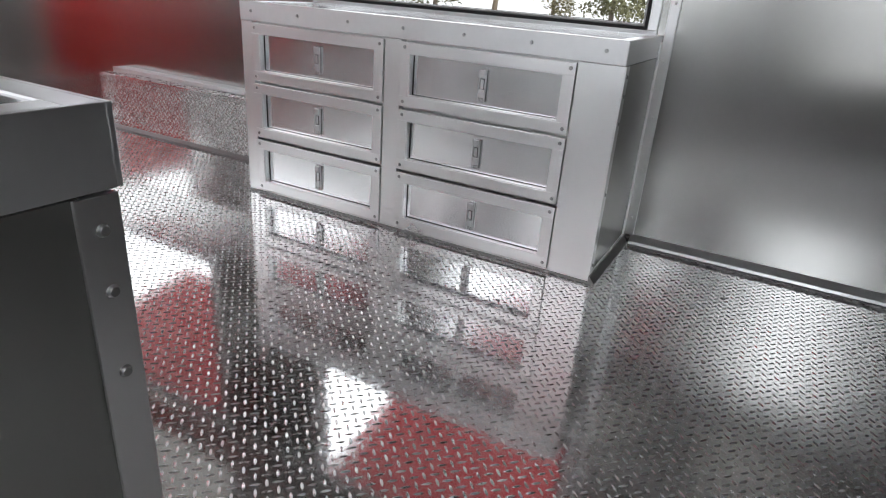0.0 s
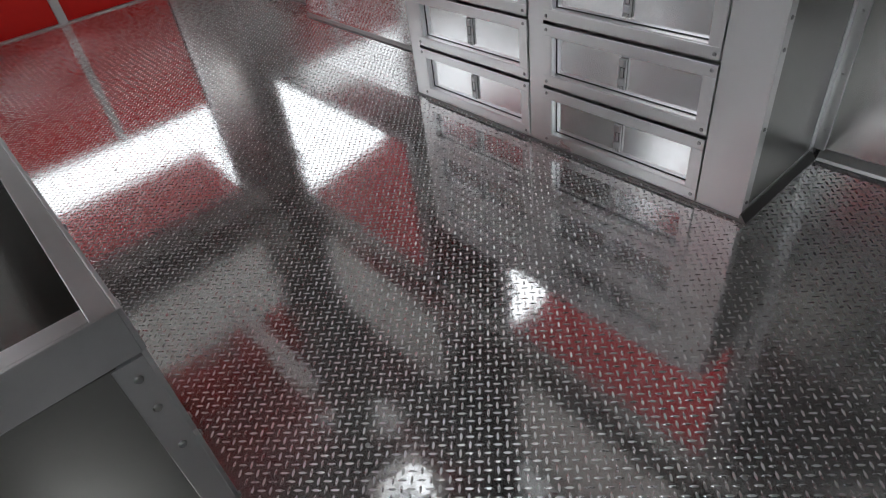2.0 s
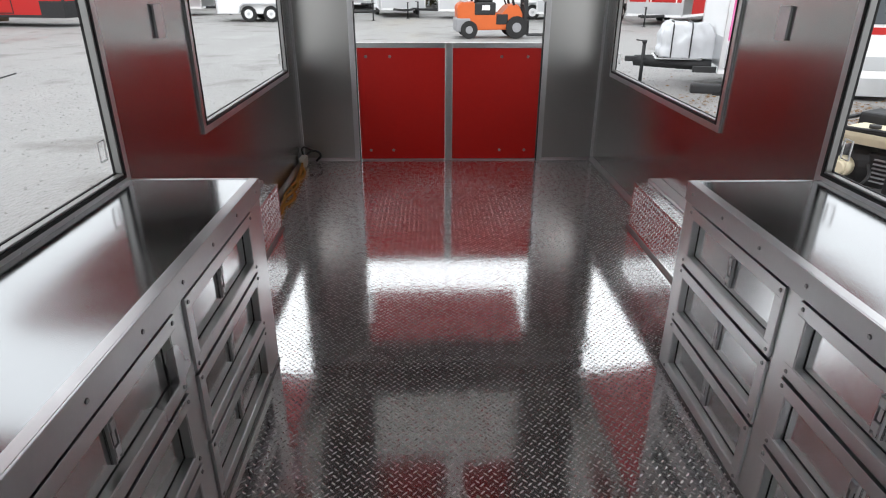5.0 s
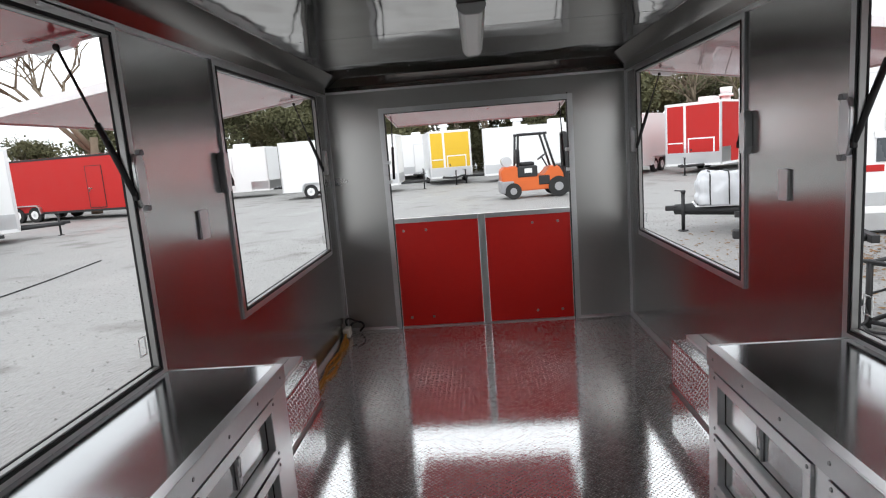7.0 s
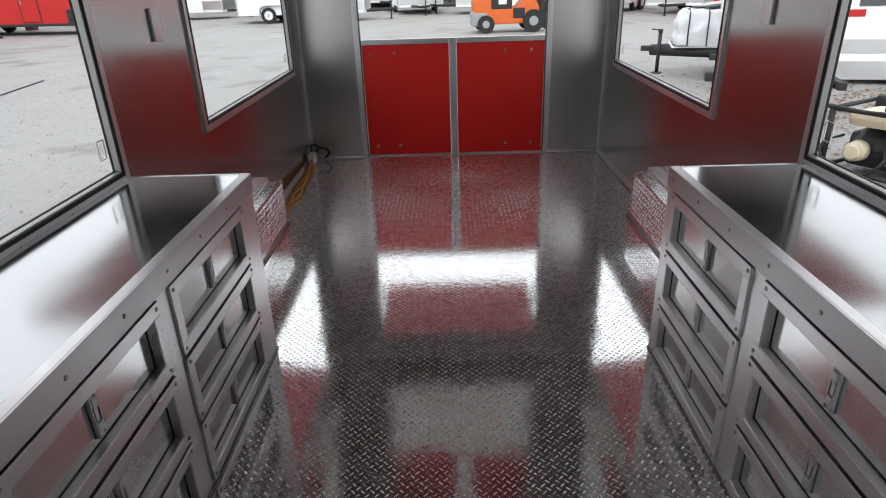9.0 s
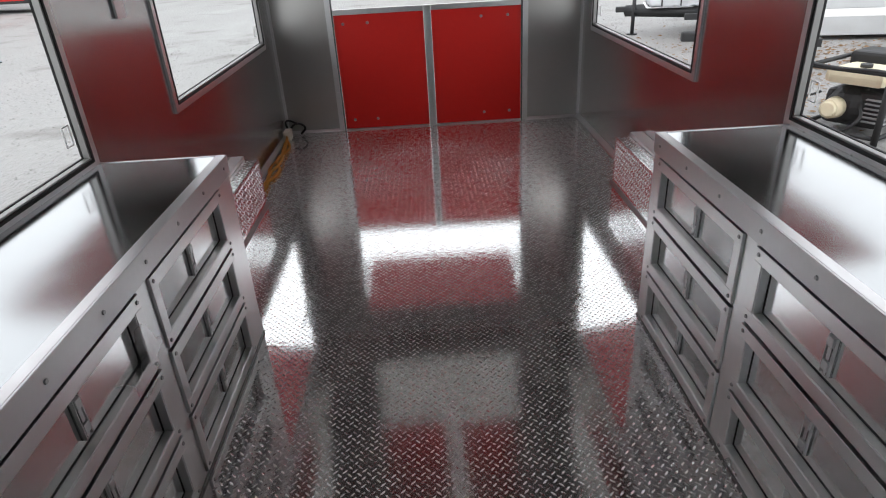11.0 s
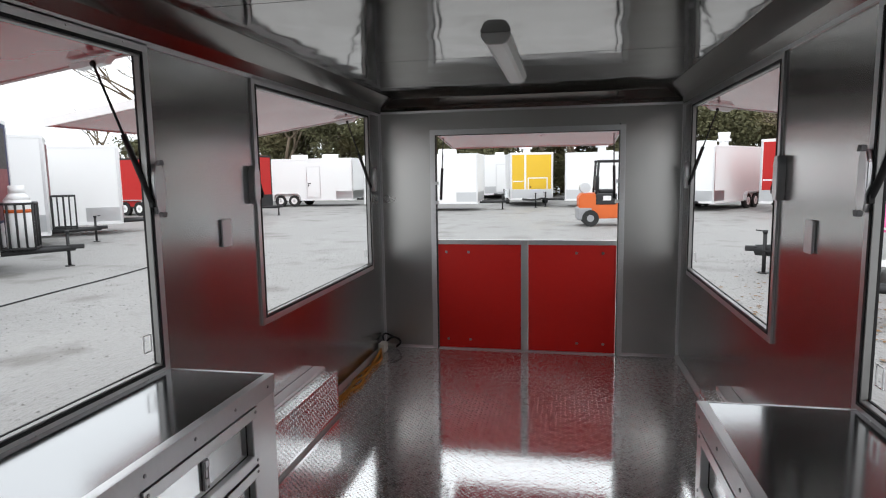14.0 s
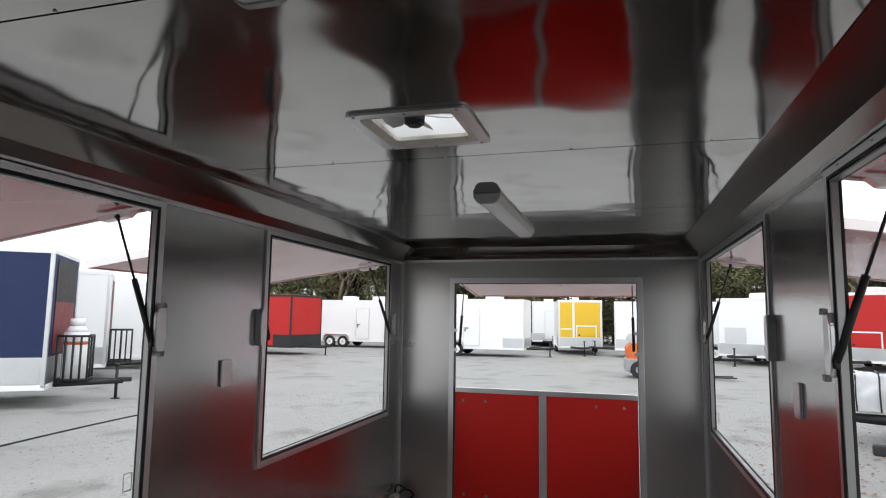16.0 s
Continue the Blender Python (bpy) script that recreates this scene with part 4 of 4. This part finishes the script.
def front_panels(L, W, H, m):
    e = L / 2 + 0.004
    y1 = W / 2 - 0.3   # far edge of the larger hatch
    out = [("front_panel", m, (e, e + 0.008, -0.3, W / 2 - 0.1, 0.98, H - 0.13)), ("front_panel", m, (e, e + 0.008, -W / 2 + 0.1, -0.42, 0.98, H - 0.13))]
    for a, b, c, d in ((-0.22, y1, 1.58, 1.64), (-0.22, -0.16, 0.98, 1.58), (y1 - 0.06, y1, 0.98, 1.58), (-W / 2 + 0.14, -0.46, 1.4, 1.46)):
        out.append(("front_hatch_frame", WHITE, (e + 0.0085, e + 0.02, a, b, c, d)))
    return out + [("front_hatch", m, (e + 0.0085, e + 0.024, -0.15, y1 - 0.07, 1.03, 1.57)), ("hatch_lock", BLACK, (e + 0.0245, e + 0.04, -0.1, -0.02, 1.06, 1.14))]


# back row
trailer("white enclosed trailer with a side door and silver guard", front_of(-4.0, 32.3, 0, 6.1), 6.1, 2.5, 2.95, doors=((0.3, -1), ), wheels=(-1.55, -0.5), roof=("ac", "ac"))
trailer("white enclosed trailer with an end door behind others", front_of(-4.0, 43.5, -82, 6), 6, 2.5, 3.2, roof=("ac", ), panels=(("end_door", WHITE, (3.004, 3.03, -0.35, 0.45, 0.6, 2.5)), ("end_door_frame", TRIM, (3.0, 3.012, -0.4, 0.5, 0.55, 2.55))))
trailer("yellow and white enclosed trailer facing the yard", front_of(-1.45, 35.0, -82, 5.5), 5.5, 2.4, 3.05, roof=("fan", ), panels=front_panels(5.5, 2.4, 3.05, YELLOW))
trailer("white enclosed trailer with silver guard", front_of(0.5, 35.0, 176, 6.5), 6.5, 2.5, 2.95, roof=("ac", "fan"))
trailer("white enclosed trailer standing behind the row", front_of(3.2, 41.5, -95, 6), 6, 2.5, 3.1)
trailer("white enclosed trailer with a rooftop exhaust fan", front_of(6.1, 30.6, -127, 6), 6, 2.5, 3.05, roof=("fan", "ac"), panels=(("front_hatch_frame", TRIM, (3.004, 3.02, -0.9, 0.1, 1.0, 1.7)), ))
trailer("red and white concession trailer with rooftop units", front_of(10.0, 29.0, -132, 6.5), 6.5, 2.6, 3.25, TRAILRED, SILVER, 0.75, roof=("fan", "ac"), panels=front_panels(6.5, 2.6, 3.25, TRAILRED) + [("front_skin", WHITE, (3.2505, 3.2535, -1.3, 1.3, 0.95, 3.2))])
trailer("white enclosed trailer in the back row", front_of(15.2, 33.5, -120, 6), 6, 2.5, 3.05, roof=("fan", ))
# left side of the yard
trailer("white enclosed trailer with dark tyres", front_of(-12.6, 37.5, 2, 6.3), 6.3, 2.5, 3.0, doors=((0.6, -1), ), roof=("ac", "ac"))
trailer("white enclosed trailer far across the yard", front_of(-20.5, 39.5, 0, 6.3), 6.3, 2.5, 3.0, roof=("ac", ))
trailer("bright red enclosed trailer with black lower guard", front_of(-14.8, 28.3, -9, 8.6), 8.6, 2.5, 3.0, TRAILRED, BLACK, 0.6, doors=((1.5, -1), ), wheels=(-3.1, -2.1), roof=(), rail=BLACK)
trailer("navy blue trailer with silver lower guard and propane cage", front_of(-11.5, 10.94, 36.5, 6.2), 6.2, 2.5, 3.3, BLUE, SILVER, 0.62, roof=(), cage=True, panels=(("side_guard", SILVER, (-3.1, 3.0, -1.262, -1.252, 0.5, 1.04)), ("front_skin", MAROON, (3.11, 3.118, -0.9, 0.9, 1.1, 2.2)), ("front_skin_top", BLACK, (3.11, 3.118, -0.9, 0.9, 2.202, 3.1))))
trailer("white enclosed trailer with an empty cage on its tongue", front_of(-14.8, 15.62, 42, 6.2), 6.2, 2.5, 3.2, roof=(), cage=True, tank=False, panels=(("front_skin", MAROON, (3.11, 3.118, 0.1, 1.1, 1.0, 3.0)), ))
trailer("white enclosed trailer parked side on", front_of(-15.7, 19.8, 38, 6.4), 6.4, 2.5, 3.1, roof=())
trailer("white enclosed trailer farther back", front_of(-22.5, 21.0, 38, 6.4), 6.4, 2.5, 3.1, roof=("ac", ))

# food trailer with the violet and pink wrap; its tongue carries a covered machine
tr = trailer("white food trailer with a violet and pink wrapped side", front_of(5.2, 12.0, 165.5, 6.0), 6.0, 2.5, 2.75, doors=(), wheels=(-1.8, -0.8), roof=(), tongue=1.35, beam=0.1,
             panels=(("wrap", WRAP, (1.6, 2.94, 1.2535, 1.262, 0.92, 2.52)), ("hatch_frame", TRIM, (1.62, 2.65, 1.2622, 1.275, 0.96, 1.44)), ("hatch_sheet", WRAP, (1.66, 2.61, 1.276, 1.28, 1.0, 1.4)),
                     ("lower_skin", SILVER, (-2.9, 2.92, 1.2535, 1.26, 0.5, 0.72)), ("dark_window", GREYD, (-2.6, 1.2, 1.2535, 1.265, 1.72, 2.62)), ("dark_window", GREYD, (-2.6, 1.32, 1.2535, 1.265, 1.22, 1.6)), ("window_bar", WHITE, (-2.7, 1.36, 1.2535, 1.275, 1.605, 1.715)),
                     ("skirt", SILVER, (-2.9, 1.5, 1.235, 1.2525, 0.08, 0.42)), ("deck_plate", WHITE, (3.03, 4.0, -0.45, 0.45, 0.5, 0.52)), ("side_bar", BLACK, (2.3, 3.4, 1.0, 1.1, 0.36, 0.46))))
for i in range(5):
    x = 1.5 - i * 0.62
    part("reflector", box(B(), x - 0.3, x, 1.2505, 1.258, 1.06, 1.17), TRAILRED, tr)
badge = part("badge", rod(B(), (2.25, 1.262, 1.93), (2.25, 1.268, 1.93), 0.52, seg=40), MAROON, tr, "round maroon badge")
part("badge_field", rod(B(), (2.25, 1.2685, 1.93), (2.25, 1.2705, 1.93), 0.34, seg=36), BADGERED, badge, "dull red inner field")
bm = B()
for k in range(44):
    a = 2 * math.pi * k / 44
    if 0.35 < (a % math.pi) / math.pi * 2 < 1.65 and k % 4:
        m = Matrix.Translation((2.25 + 0.43 * math.cos(a), 1.2705, 1.93 + 0.43 * math.sin(a))) @ Matrix.Rotation(-a, 4, "Y")
        h = 0.055 if a < math.pi else 0.035
        bmesh.ops.create_cube(bm, size=1.0, matrix=m @ Matrix.Diagonal((h * 2, 0.003, 0.045, 1)))
for x0, wd in ((1.9, 0.13), (2.08, 0.15), (2.27, 0.13), (2.45, 0.15)):
    prism(bm, [(x0, 1.84), (x0 + wd * 0.8, 1.84), (x0 + wd * 0.8 - 0.05, 2.03), (x0 - 0.05, 2.03)], "y", 1.271, 1.2735)
tagged(part("badge_bars", bm, DECAL, badge, "white lettering bars"), kind="stuff")


# ---- forklift ----
def forklift(m):
    f = thing("forklift", "orange forklift truck with black mast and roof guard", "forklift", "", m)
    bm = B()
    prism(bm, [(-1.15, 0.35), (-1.18, 0.95), (-1.05, 1.08), (-0.55, 1.08), (-0.5, 0.8), (0.25, 0.72), (0.45, 1.0), (0.75, 1.02), (0.9, 0.75), (0.9, 0.28), (-0.6, 0.25)], "y", -0.5, 0.5)
    bmesh.ops.bevel(bm, geom=list(bm.edges), offset=0.03, segments=2, affect="EDGES")
    part("body", bm, ORANGE, f)
    part("counterweight", box(B(), -1.22, -0.75, -0.52, 0.52, 0.2, 0.62, 0, 0.06), GREYP, f)
    part("engine_cover", box(B(), -0.64, 0.04, -0.515, 0.515, 0.7, 1.08, 0, 0.05), BLACK, f, "black engine cover")
    part("step_well", box(B(), 0.06, 0.44, -0.512, 0.512, 0.42, 0.74, 0, 0.03), BLACK, f, "dark foot well")
    part("seat", box(B(), -0.52, -0.02, -0.26, 0.26, 1.081, 1.2, 0, 0.04), BLACK, f)
    part("backrest", box(B(), -0.62, -0.5, -0.26, 0.26, 1.15, 1.65, 0, 0.04), BLACK, f)
    for y in (-0.46, 0.46):
        bm = rod(B(), (-0.62, y, 1.05), (-0.55, y, 2.12), 0.04, seg=8)
        rod(bm, (0.62, y, 1.0), (0.3, y, 2.12), 0.04, seg=8)
        rod(bm, (-0.6, y, 2.12), (0.4, y, 2.12), 0.04, seg=8)
        part("guard_frame", bm, BLACK, f, "black steel overhead guard")
    for x in (-0.5, -0.3, -0.1, 0.1, 0.3):
        part("guard_bar", rod(B(), (x, -0.46, 2.13), (x, 0.46, 2.13), 0.022, seg=6), BLACK, f)
    bm = B()
    for y in (-0.3, 0.3):
        box(bm, 0.98, 1.1, y - 0.05, y + 0.05, 0.1, 2.1)
    for z in (0.3, 1.0, 1.5, 2.05):
        box(bm, 1.0, 1.06, -0.3, 0.3, z, z + 0.08)
    part("mast", bm, BLACK, f, "black lifting mast")
    bm = B()
    for y in (-0.25, 0.25):
        box(bm, 1.12, 2.1, y - 0.05, y + 0.05, 0.06, 0.1)
        box(bm, 1.12, 1.17, y - 0.05, y + 0.05, 0.1, 0.55)
    part("forks", bm, BLACK, f)
    bm = B()
    rod(bm, (-0.95, -0.3, 1.25), (-0.95, 0.3, 1.25), 0.17, seg=18)
    part("gas_bottle", bm, SILVER, f, "silver gas bottle")
    bm = B()
    rod(bm, (0.45, 0, 1.0), (0.28, 0, 1.32), 0.025, seg=8)
    bmesh.ops.create_cone(bm, cap_ends=True, segments=16, radius1=0.17, radius2=0.17, depth=0.03, matrix=Matrix.Translation((0.26, 0, 1.34)) @ Matrix.Rotation(radians(-35), 4, "Y"))
    part("steering_wheel", bm, BLACK, f)
    for x, r in ((-0.8, 0.27), (0.72, 0.34)):
        for s in (-1, 1):
            w = part("wheel", rod(B(), (x, s * 0.4, r), (x, s * 0.58, r), r, seg=22), TYRE, f)
            part("rim", rod(B(), (x, s * 0.5, r), (x, s * 0.588, r), r * 0.5, r * 0.42, 16), GREYP, w)
    part("number_plate", box(B(), -0.4, -0.15, -0.526, -0.518, 0.85, 1.0), DECAL, f)
    return f


forklift(at(2.1, 22.7, 3) @ Matrix.Scale(1.08, 4))


# ---- covered machine on its small trailer, second coupler, engine ----
c = thing("covered_machine", "machine wrapped in a silver-grey strapped tarpaulin", "machine", "", at(4.75, 12.1, 165.5))
bm = B()
bmesh.ops.create_cube(bm, size=1.0, matrix=Matrix.Translation((0, 0, 0.83)) @ Matrix.Diagonal((0.95, 0.95, 0.6, 1)))
bmesh.ops.subdivide_edges(bm, edges=list(bm.edges), cuts=19, use_grid_fill=True)
for q in bm.verts:
    k = 1 - 0.25 * max(0, (q.co.z - 0.83) / 0.3) ** 2
    q.co.x, q.co.y = q.co.x * k, q.co.y * k
    n = noise.noise(q.co * 4.0) * 0.07 + noise.noise(Vector((q.co.x * 16, q.co.y * 16, q.co.z * 3))) * 0.035
    q.co += Vector((n, n * 0.7, n * 0.8))
for fc in bm.faces:
    fc.smooth = True
part("tarpaulin", bm, CLOTH, c)
for x in (-0.05, 0.28):
    tube("strap", [(x, -0.5, 0.54), (x + 0.01, -0.53, 0.8), (x, -0.4, 1.1), (x, 0.0, 1.155), (x, 0.4, 1.1), (x + 0.01, 0.53, 0.8), (x, 0.5, 0.54)], 0.013, BLACK, c)
part("skid", box(B(), -0.5, 0.5, -0.35, 0.35, 0.521, 0.56, 0, 0.01), BLACK, c)

k = thing("tow_coupler", "black trailer tongue end with coupler and jack", "coupler", "", at(4.15, 8.35, 165))
bm = B()
for y in (-0.35, 0.35):
    rod(bm, (-0.9, y, 0.45), (0.4, 0, 0.45), 0.05, seg=4)
box(bm, 0.3, 0.7, -0.06, 0.06, 0.42, 0.55, 0, 0.03)
box(bm, -0.9, -0.8, -0.5, 0.5, 0.4, 0.5, 0, 0.01)
part("frame", bm, BLACK, k)
jack(k, 0.15, 0.0, 0.7)
bm = B()
rod(bm, (-0.6, 0.3, 0.0), (-0.6, 0.3, 0.42), 0.03)
rod(bm, (-0.6, -0.3, 0.0), (-0.6, -0.3, 0.42), 0.03)
part("prop", bm, BLACK, k)

e = thing("engine_unit", "black machine with cream tank and filter standing on the gravel", "machine", "", at(4.15, 5.6, 30))
bm = B()
for x in (-0.5, 0.5):
    for y in (-0.35, 0.35):
        rod(bm, (x, y, 0.0), (x, y, 0.62), 0.03, seg=8)
for z in (0.06, 0.62):
    for y in (-0.35, 0.35):
        rod(bm, (-0.5, y, z), (0.5, y, z), 0.022, seg=8)
    for x in (-0.5, 0.5):
        rod(bm, (x, -0.35, z), (x, 0.35, z), 0.022, seg=8)
rod(bm, (-0.5, 0.35, 0.3), (-0.9, 0.45, 0.03), 0.02, seg=8)
part("frame", bm, BLACK, e)
bm = box(B(), -0.3, 0.1, -0.26, 0.26, 0.07, 0.4, 0, 0.06)
bmesh.ops.create_uvsphere(bm, u_segments=16, v_segments=10, radius=0.2, matrix=Matrix.Translation((-0.2, 0.06, 0.26)) @ Matrix.Diagonal((0.9, 1.0, 0.95, 1)))
part("engine", bm, BLACK, e)
for z in (0.14, 0.18, 0.22, 0.26, 0.3, 0.34):
    part("cooling_fin", box(B(), -0.33, -0.06, -0.31, -0.12, z, z + 0.012, 0, 0.003), GREYP, e)
part("alternator", rod(B(), (0.1, 0, 0.24), (0.46, 0, 0.24), 0.17, 0.15, 20), BLACK, e)
part("control_box", box(B(), 0.1, 0.46, -0.3, 0.3, 0.42, 0.68, 0, 0.03), BLACK, e, "black control box")
for yy in (-0.2, -0.08, 0.04, 0.16):
    part("socket", rod(B(), (0.085, yy, 0.54), (0.101, yy, 0.54), 0.03, seg=12), GREYP, e)
part("label_strip", box(B(), -0.34, 0.05, -0.365, -0.352, 0.44, 0.47), DECAL, e, "white label strip")
part("label_strip", box(B(), -0.2, 0.1, -0.365, -0.352, 0.36, 0.4), DECAL, e, "white label strip")
bm = box(B(), -0.44, 0.06, -0.27, 0.24, 0.47, 0.6, 0, 0.055)
part("tank", bm, CREAM, e, "cream fuel tank")
part("fuel_cap", rod(B(), (-0.2, 0.0, 0.6), (-0.2, 0.0, 0.63), 0.05, seg=16), BLACK, e)
bm = rod(B(), (-0.5, 0.1, 0.25), (-0.38, 0.1, 0.25), 0.085, 0.1, 22)
rod(bm, (-0.52, 0.1, 0.25), (-0.5, 0.1, 0.25), 0.06, 0.083, 22)
part("filter", bm, CREAM, e, "round cream air filter")
part("muffler", rod(B(), (0.1, -0.33, 0.35), (0.42, -0.33, 0.35), 0.08, seg=14), GREYP, e)
tube("hose_loop", [(-0.36, -0.1, 0.3), (-0.52, -0.18, 0.2), (-0.55, 0.0, 0.05), (-0.66, 0.2, 0.02), (-0.5, 0.4, 0.02)], 0.014, BLACK, e)
tube("hose_loop", [(-0.34, 0.28, 0.36), (-0.55, 0.36, 0.28), (-0.62, 0.3, 0.1), (-0.75, 0.42, 0.02), (-0.95, 0.3, 0.02)], 0.012, BLACK, e)
tube("carry_handle", [(-0.5, -0.35, 0.62), (-0.62, -0.35, 0.66), (-0.68, 0.0, 0.66), (-0.62, 0.35, 0.66), (-0.5, 0.35, 0.62)], 0.016, BLACK, e)


# ---- trees ----
def leaf_cloud(rng, blobs, count, size):
    verts, faces = [], []
    for i in range(count):
        c, r = blobs[rng.randrange(len(blobs))]
        d = Vector((rng.gauss(0, 1), rng.gauss(0, 1), rng.gauss(0, 0.8))).normalized() * r * rng.uniform(0.45, 1.08)
        p = c + d
        a = Vector((rng.gauss(0, 1), rng.gauss(0, 1), rng.gauss(0, 1))).normalized()
        b = a.orthogonal().normalized()
        s = size * rng.uniform(0.5, 1.4)
        k = len(verts)
        verts += [tuple(p + a * s), tuple(p + b * s * 0.55), tuple(p - a * s), tuple(p - b * s * 0.55)]
        faces.append((k, k + 1, k + 2, k + 3))
    return verts, faces


def limbs(bm, rng, p, d, r, length, depth, tips):
    q = p + d * length
    rod(bm, p, q, r, r * 0.68, 6)
    if depth == 0:
        tips.append(q)
        return
    for i in range(rng.choice((2, 3))):
        v = (d + Vector((rng.uniform(-0.8, 0.8), rng.uniform(-0.8, 0.8), rng.uniform(-0.15, 0.5)))).normalized()
        limbs(bm, rng, q - d * length * rng.uniform(0, 0.25), v, r * 0.6, length * rng.uniform(0.6, 0.85), depth - 1, tips)


def tree(seed, h, leaves, leafmat, label, m):
    rng = random.Random(seed)
    t = thing("tree", label, "tree", "trees behind the yard", m)
    bm = B()
    tips = []
    limbs(bm, rng, Vector((0, 0, 0)), Vector((rng.uniform(-0.08, 0.08), rng.uniform(-0.08, 0.08), 1)).normalized(), h * 0.022, h * 0.3, 3 if leaves else 5, tips)
    part("trunk", bm, BARK if leaves else TWIG, t)
    if leaves:
        blobs = [(q, rng.uniform(0.09, 0.17) * h) for q in tips] + [(Vector((rng.uniform(-0.2, 0.2) * h, rng.uniform(-0.2, 0.2) * h, rng.uniform(0.12, 0.5) * h)), 0.14 * h) for _ in range(10)]
        vs, fs = leaf_cloud(rng, blobs, leaves, 0.0145 * h)
        me = bpy.data.meshes.new("crown")
        me.from_pydata(vs, [], fs)
        me.materials.append(leafmat)
        ob = new("crown", me)
        ob.parent = t
    return t


protos = [tree(11, 8.5, 8000, LEAF, "tall olive green tree behind the trailers", at(-30, 50, 0)), tree(12, 7.0, 7500, LEAF2, "yellow green bushy tree behind the trailers", at(-24, 52, 40)),
          tree(13, 9.0, 8000, LEAF, "broad dull green tree behind the trailers", at(-19, 49, 90)), tree(14, 10.0, 0, LEAF, "bare leafless tree with grey branches", at(-37, 45, 0))]
bare2 = tree(15, 13.5, 0, LEAF, "large bare leafless tree with forked trunk", at(-20.5, 31.5, 60))
rng = random.Random(5)
for row in range(3):
    for i in range(22):
        x = -26 + i * 3.1 + rng.uniform(-0.9, 0.9) + row * 0.9
        p = protos[(0, 1, 2, 1, 2, 0)[(i + row) % 6]]
        if (row == 0 and i % 4 == 1) or (x < -8 and i % 4 == 2):
            p = protos[3]
        sc = rng.uniform(0.8, 1.05) + 0.12 * row
        o = copy_thing(p, at(x, 49 + row * 4 + rng.uniform(-1.5, 1.5) - max(0, x - 8) * 0.35, rng.uniform(0, 360)))
        o.scale = (sc * 1.15, sc * 1.15, sc)
for i in range(26):
    a = radians(118 + i * 3.0)
    o = copy_thing(protos[(0, 1, 2, 3)[i % 4]], at(math.cos(a) * 48, math.sin(a) * 48 - 3, rng.uniform(0, 360)))
    o.scale = (0.75, 0.75, 0.5 + 0.05 * (i % 3))
for i in range(12):
    o = copy_thing(protos[(3, 1, 0, 2)[i % 4]], at(20 + i * 1.7, 40 - i * 3.0, rng.uniform(0, 360)))
    o.scale = (0.85, 0.85, 0.8)

for i in range(7):
    o = copy_thing(protos[3], at(15.5 + i * 1.9, 42.5 - i * 1.2, 50 * i))
    o.scale = (1.1, 1.1, 0.88 + 0.05 * (i % 3))

# fallen leaves on the gravel
verts, faces = [], []
for i in range(2600):
    x, y = rng.gauss(6.2, 1.6), rng.gauss(8.2, 1.6)
    a, s = rng.uniform(0, 6.28), rng.uniform(0.02, 0.05)
    kk = len(verts)
    for dx, dy in ((1, 0), (0, 0.6), (-1, 0), (0, -0.6)):
        verts.append((x + s * (dx * math.cos(a) - dy * math.sin(a)), y + s * (dx * math.sin(a) + dy * math.cos(a)), G + 0.006 + rng.uniform(0, 0.02)))
    faces.append((kk, kk + 1, kk + 2, kk + 3))
me = bpy.data.meshes.new("leaf_litter")
me.from_pydata(verts, [], faces)
me.materials.append(DEADLEAF)
tagged(new("leaf_litter", me), "brown fallen leaves scattered on wet gravel", "leaves", "", "stuff")

# loose stones and a hose on the yard
verts, faces = [], []
for i in range(7000):
    side = rng.choice((-1, 1))
    x, y = side * rng.uniform(1.6, 9.5), rng.uniform(0.5, 15)
    if abs(x) < 4 and rng.random() < 0.3:
        y = rng.uniform(6.5, 18)
    r = rng.uniform(0.008, 0.024)
    kk = len(verts)
    a = rng.uniform(0, 6.28)
    for t in range(4):
        verts.append((x + r * math.cos(a + t * 1.57) * rng.uniform(0.7, 1.3), y + r * math.sin(a + t * 1.57) * rng.uniform(0.7, 1.3), G + 0.001))
    verts.append((x, y, G + r * rng.uniform(0.5, 0.9)))
    faces += [(kk, kk + 1, kk + 4), (kk + 1, kk + 2, kk + 4), (kk + 2, kk + 3, kk + 4), (kk + 3, kk, kk + 4)]
me = bpy.data.meshes.new("gravel")
me.from_pydata(verts, [], faces)
me.materials.append(GROUND)
tagged(new("gravel", me), "small loose grey stones on the yard", "gravel", "", "stuff")
hose = thing("hose", "thin dark hose lying across the gravel yard", "hose")
tube("run", [(-7.7, 4.0, G + 0.013), (-8.14, 7.0, G + 0.013), (-8.33, 8.7, G + 0.013), (-8.45, 10.5, G + 0.013), (-8.9, 13.5, G + 0.013)], 0.013, BLACK, hose)
